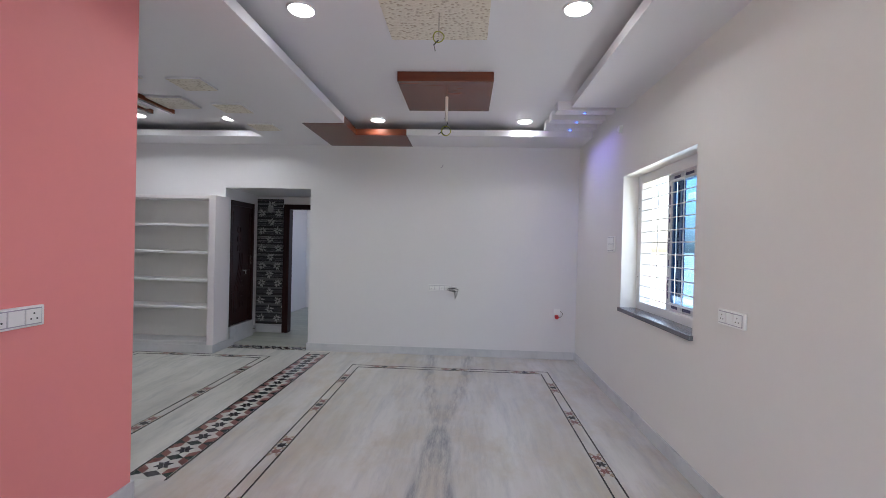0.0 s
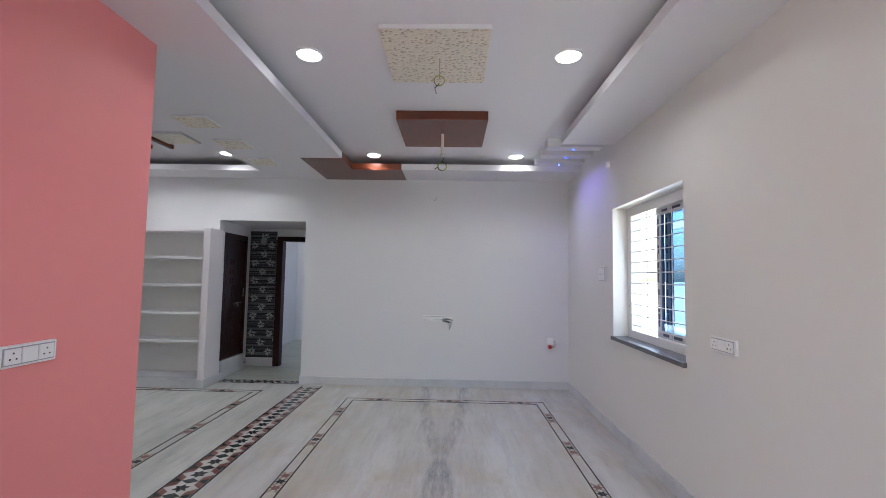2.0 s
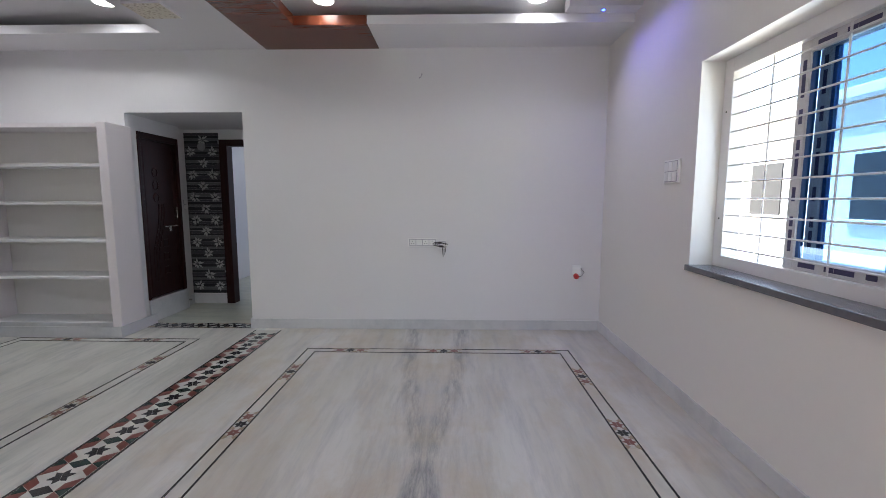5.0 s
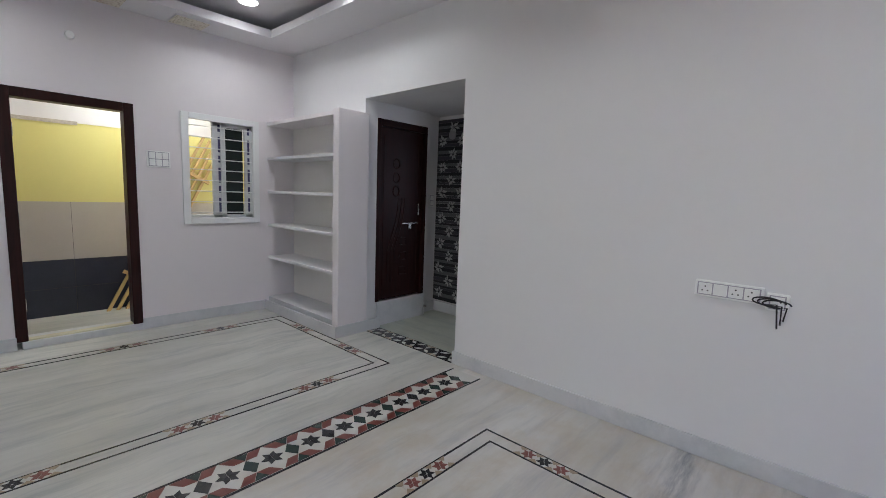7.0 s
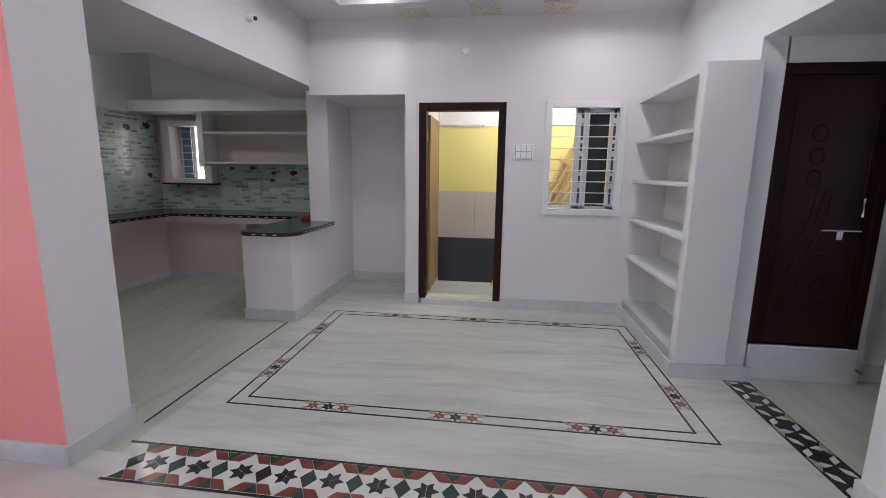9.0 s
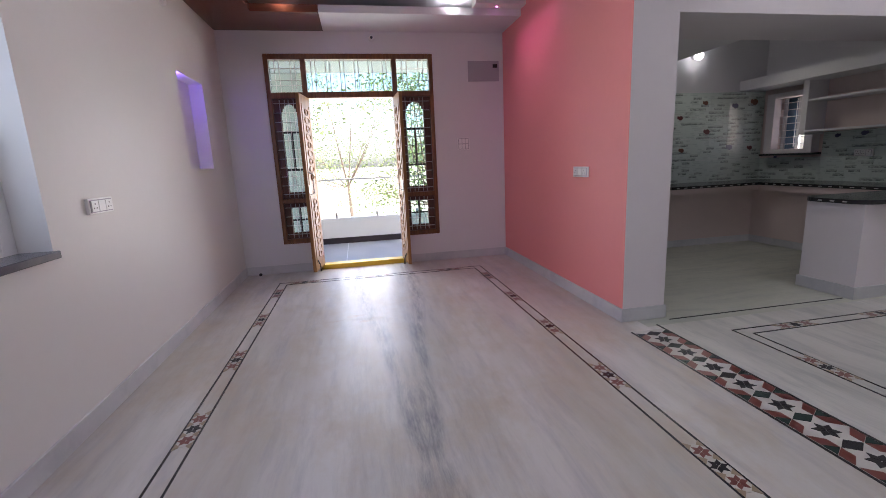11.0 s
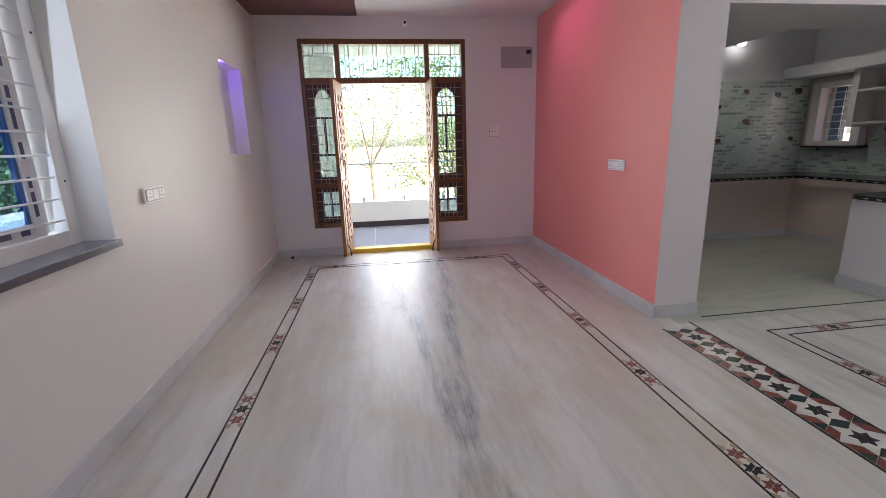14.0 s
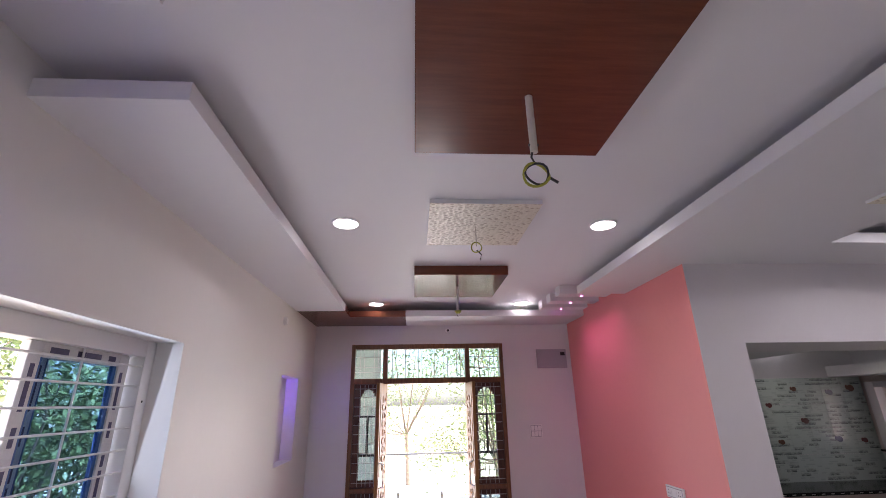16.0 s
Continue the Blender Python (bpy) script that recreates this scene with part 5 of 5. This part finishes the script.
# ---------- switches, sensors, hooks ----------
def plate(cols, rows, w, h, m, label, kinds=""):
    """A switch plate in the x-z plane, facing -y."""
    t = thing("switch_plate", label, "switch plate", "white modular switch plates")
    part("plate", box(-w / 2, w / 2, -0.018, 0, -h / 2, h / 2, bevel=0.004), PLASTIC, t)
    cw, ch = (w - 0.03) / cols, (h - 0.022) / rows
    for r in range(rows):
        for c in range(cols):
            x0, z0 = -w / 2 + 0.015 + c * cw, -h / 2 + 0.011 + r * ch
            kind = kinds[(r * cols + c) % len(kinds)] if kinds else "s"
            mod = part("socket" if kind == "o" else "switch", box(x0 + 0.003, x0 + cw - 0.003, -0.024, -0.017, z0 + 0.003, z0 + ch - 0.003, bevel=0.0015), PLASTIC, t)
            if kind == "o":
                for dx, dz in ((-0.18, -0.15), (0.18, -0.15), (0, 0.2)):
                    p = Vector((x0 + cw * (0.5 + dx), -0.024, z0 + ch * (0.5 + dz)))
                    part("hole", rod(p, p + Vector((0, -0.0008, 0)), 0.004, 8), BLACKPLAS, mod)
    # grey sheet behind the modules, its colour standing in for shade between them
    part("gap_shade_sheet", box(-w / 2 + 0.012, w / 2 - 0.012, -0.0192, -0.017, -h / 2 + 0.009, h / 2 - 0.009), GREYPLAS, t)
    t.matrix_world = m
    return t


plate(4, 1, 0.3, 0.085, pose(-0.335, YF, 0.925), "white modular plate with three sockets and a switch", "osoo")
plate(1, 1, 0.09, 0.085, pose(-0.13, YF, 0.905), "white single outlet plate with loose wires", "s")
wires = thing("loose_wires", "bundle of loose black wires hanging from the wall outlet", "wire")
for k in range(3):
    loop = [(-0.13 + 0.055 * math.cos(a) - 0.02 * k, YF - 0.03 - 0.02 * math.sin(a * 0.7) - 0.008 * k, 0.9 + 0.02 * math.sin(a) + 0.006 * k) for a in [j * math.pi / 8 for j in range(15)]]
    part("wire", tube(loop + [(-0.1 - 0.01 * k, YF - 0.03, 0.82 - 0.02 * k)], 0.004, 6), BLACKPLAS, wires)
box_red = thing("wall_outlet", "small white outlet box with a red plug and a wire", "outlet")
part("box_body", box(1.215, 1.3, YF - 0.02, YF, 0.6, 0.69, bevel=0.004), PLASTIC, box_red)
part("plug", rod((1.25, YF - 0.02, 0.585), (1.25, YF - 0.05, 0.575), 0.026, 14), REDPLAS, box_red, "red plug")
part("wire", tube([(1.3, YF - 0.02, 0.66), (1.335, YF - 0.02, 0.62), (1.31, YF - 0.02, 0.58), (1.26, YF - 0.03, 0.57)], 0.003, 6), BLACKPLAS, box_red)
plate(3, 1, 0.24, 0.088, pose(XR, 3.21, 1.13, 0, 0, -90), "white modular plate with two sockets and a switch", "oso")
plate(3, 2, 0.2, 0.16, pose(XR, 5.26, 1.56, 0, 0, -90), "white six-module switch plate", "s")
plate(3, 1, 0.25, 0.09, pose(XP, 2.42, 1.15, 0, 0, 90), "white modular plate on the pink wall", "oso")
plate(3, 2, 0.19, 0.15, pose(XW, 5.28, 1.6, 0, 0, 90), "white six-module switch plate beside the window", "s")
plate(3, 2, 0.16, 0.155, pose(-1.325, YN, 1.51, 0, 0, 180), "white six-module switch plate beside the entrance", "s")
plate(3, 1, 0.2, 0.085, pose(-5.89, 1.75, 1.18, 0, 0, 90), "white plate on the kitchen tiles", "o")
plate(1, 2, 0.08, 0.14, pose(-3.445, 7.64, 1.3, 0, 0, 90), "white two-module plate in the passage", "s")
fuse = thing("distribution_box", "grey metal distribution box set in the wall", "fuse box")
part("door_panel", box(-1.82, -1.415, YN, YN + 0.018, 2.275, 2.52, bevel=0.005), GREYPLAS, fuse)
part("inner_door", box(-1.8, -1.435, YN + 0.016, YN + 0.024, 2.295, 2.5, bevel=0.003), GREYPLAS, fuse)
part("latch", box(-1.795, -1.735, YN + 0.022, YN + 0.032, 2.435, 2.48, bevel=0.003), BLACKPLAS, fuse, "black latch")


def puck(name, a, b, r, label, lens=True):
    t = thing(name, label, "sensor")
    a, b = Vector(a), Vector(b)
    part("body", rod(a, b, r, 20, r * 0.8), PLASTIC, t)
    if lens:
        part("lens", rod(b, b + (b - a) * 0.3, r * 0.45, 14), BLACKPLAS, t, "dark lens")


puck("lamp_point", (-0.235, YN, 2.78), (-0.235, YN + 0.035, 2.78), 0.035, "round lamp point with a dark centre on white wall")
puck("lamp_point", (-3.66, PEND, 2.555), (-3.66, PEND + 0.05, 2.54), 0.035, "round lamp point with a dark centre on the beam")
puck("lamp_point", (XW, 4.69, 2.54), (XW + 0.03, 4.69, 2.54), 0.035, "round white lamp point on the wall", False)
puck("lamp_point", (XR, 5.075, 2.69), (XR - 0.03, 5.075, 2.69), 0.04, "round white lamp point on the wall", False)
puck("lamp_point", (XR, 1.79, 2.67), (XR - 0.03, 1.79, 2.67), 0.04, "round white lamp point on the wall", False)
hook = thing("wall_hook", "small bare hook and wire end on the wall", "hook")
part("hook", tube([(-0.33, YF, 2.6), (-0.33, YF - 0.03, 2.6), (-0.34, YF - 0.03, 2.57), (-0.36, YF - 0.02, 2.56)], 0.005), GREYPLAS, hook)


def ring(c, r, n=20, tilt=0.0):
    return [(c[0] + r * math.cos(k * 2 * math.pi / n), c[1] + tilt * math.sin(k * 2 * math.pi / n * 2), c[2] + r * math.sin(k * 2 * math.pi / n)) for k in range(n + 2)]


def fan_rod(x, y, z, length, label, cup, coil):
    t = thing("fan_rod", label, "fan rod", "bare fan mountings of the ceiling")
    part("rod", rod((x, y, z), (x, y, z - length), 0.014, 12), RODPAINT, t)
    part("bolt", rod((x - 0.018, y, z - length + 0.03), (x + 0.018, y, z - length + 0.03), 0.005, 8), BLACKPLAS, t)
    if cup:
        part("cap", rod((x, y, z - length + 0.012), (x, y, z - length - 0.012), 0.035, 18, 0.02), BRASS, t, "yellow-green wire wrap")
    part("wire", tube([(x, y, z - length + 0.03), (x + 0.012, y, z - length - 0.02), (x, y, z - length - 0.045)], 0.004, 6), BLACKPLAS, t)
    if coil:
        c = (x, y, z - length - 0.09)
        part("wire_coil", tube(ring(c, 0.045, 20, 0.008), 0.005, 6), BRASS, t, "coiled green-yellow wire")
        part("wire_coil", tube(ring((c[0], c[1] + 0.006, c[2]), 0.041, 20, -0.008), 0.004, 6), BLACKPLAS, t)
        part("wire_end", tube([(x - 0.045, y, z - length - 0.1), (x - 0.06, y, z - length - 0.11), (x - 0.075, y, z - length - 0.12)], 0.005, 6), BLACKPLAS, t)


fan_rod(-0.205, 2.09, 2.936, 0.25, "bare fan rod with a wire end below the brown panel", True, False)
fan_rod(-0.21, 4.9, 2.936, 0.24, "bare fan rod with a coiled wire below the brown panel", False, True)
chain = thing("lamp_hook", "small hanging chain and coiled wire below the cream panel", "hook")
part("chain", tube([(-0.2, 3.5, 2.99), (-0.2, 3.5, 2.85)], 0.004, 6), CHROME, chain)
part("wire_coil", tube(ring((-0.2, 3.5, 2.84), 0.035, 18, 0.006), 0.004, 6), BRASS, chain, "coiled wire")
part("wire_end", tube([(-0.2, 3.5, 2.82), (-0.23, 3.5, 2.79), (-0.22, 3.5, 2.75)], 0.004, 6), BLACKPLAS, chain)
chain2 = thing("lamp_hook", "coiled wire hanging in the ceiling tray", "hook")
part("wire_coil", tube(ring((-3.6, 4.9, 2.88), 0.05, 18, 0.006), 0.005, 6), BRASS, chain2, "coiled wire")
part("wire", tube([(-3.6, 4.9, ZC), (-3.6, 4.9, 2.925)], 0.004, 6), BLACKPLAS, chain2)
# niche back and its led
solid("wall_niche_back", box(XR + 0.13, XR + 0.26, 1.04, 1.69, 1.327, 2.155), WHITE, "white back of the wall niche", "wall", kind="structure")
solid("niche_led", rod((XR + 0.06, 1.64, 2.155), (XR + 0.06, 1.64, 2.147), 0.018, 12), GLOW_BLUE, "small blue led in the top of the niche", "led")
dirt = bm_new()
bmesh.ops.create_icosphere(dirt, subdivisions=2, radius=0.02)
bmesh.ops.translate(dirt, vec=(1.33, 0.42, 0.018), verts=dirt.verts)
solid("door_stopper", dirt, BLACKPLAS, "small dark door stopper on the floor", "stopper")
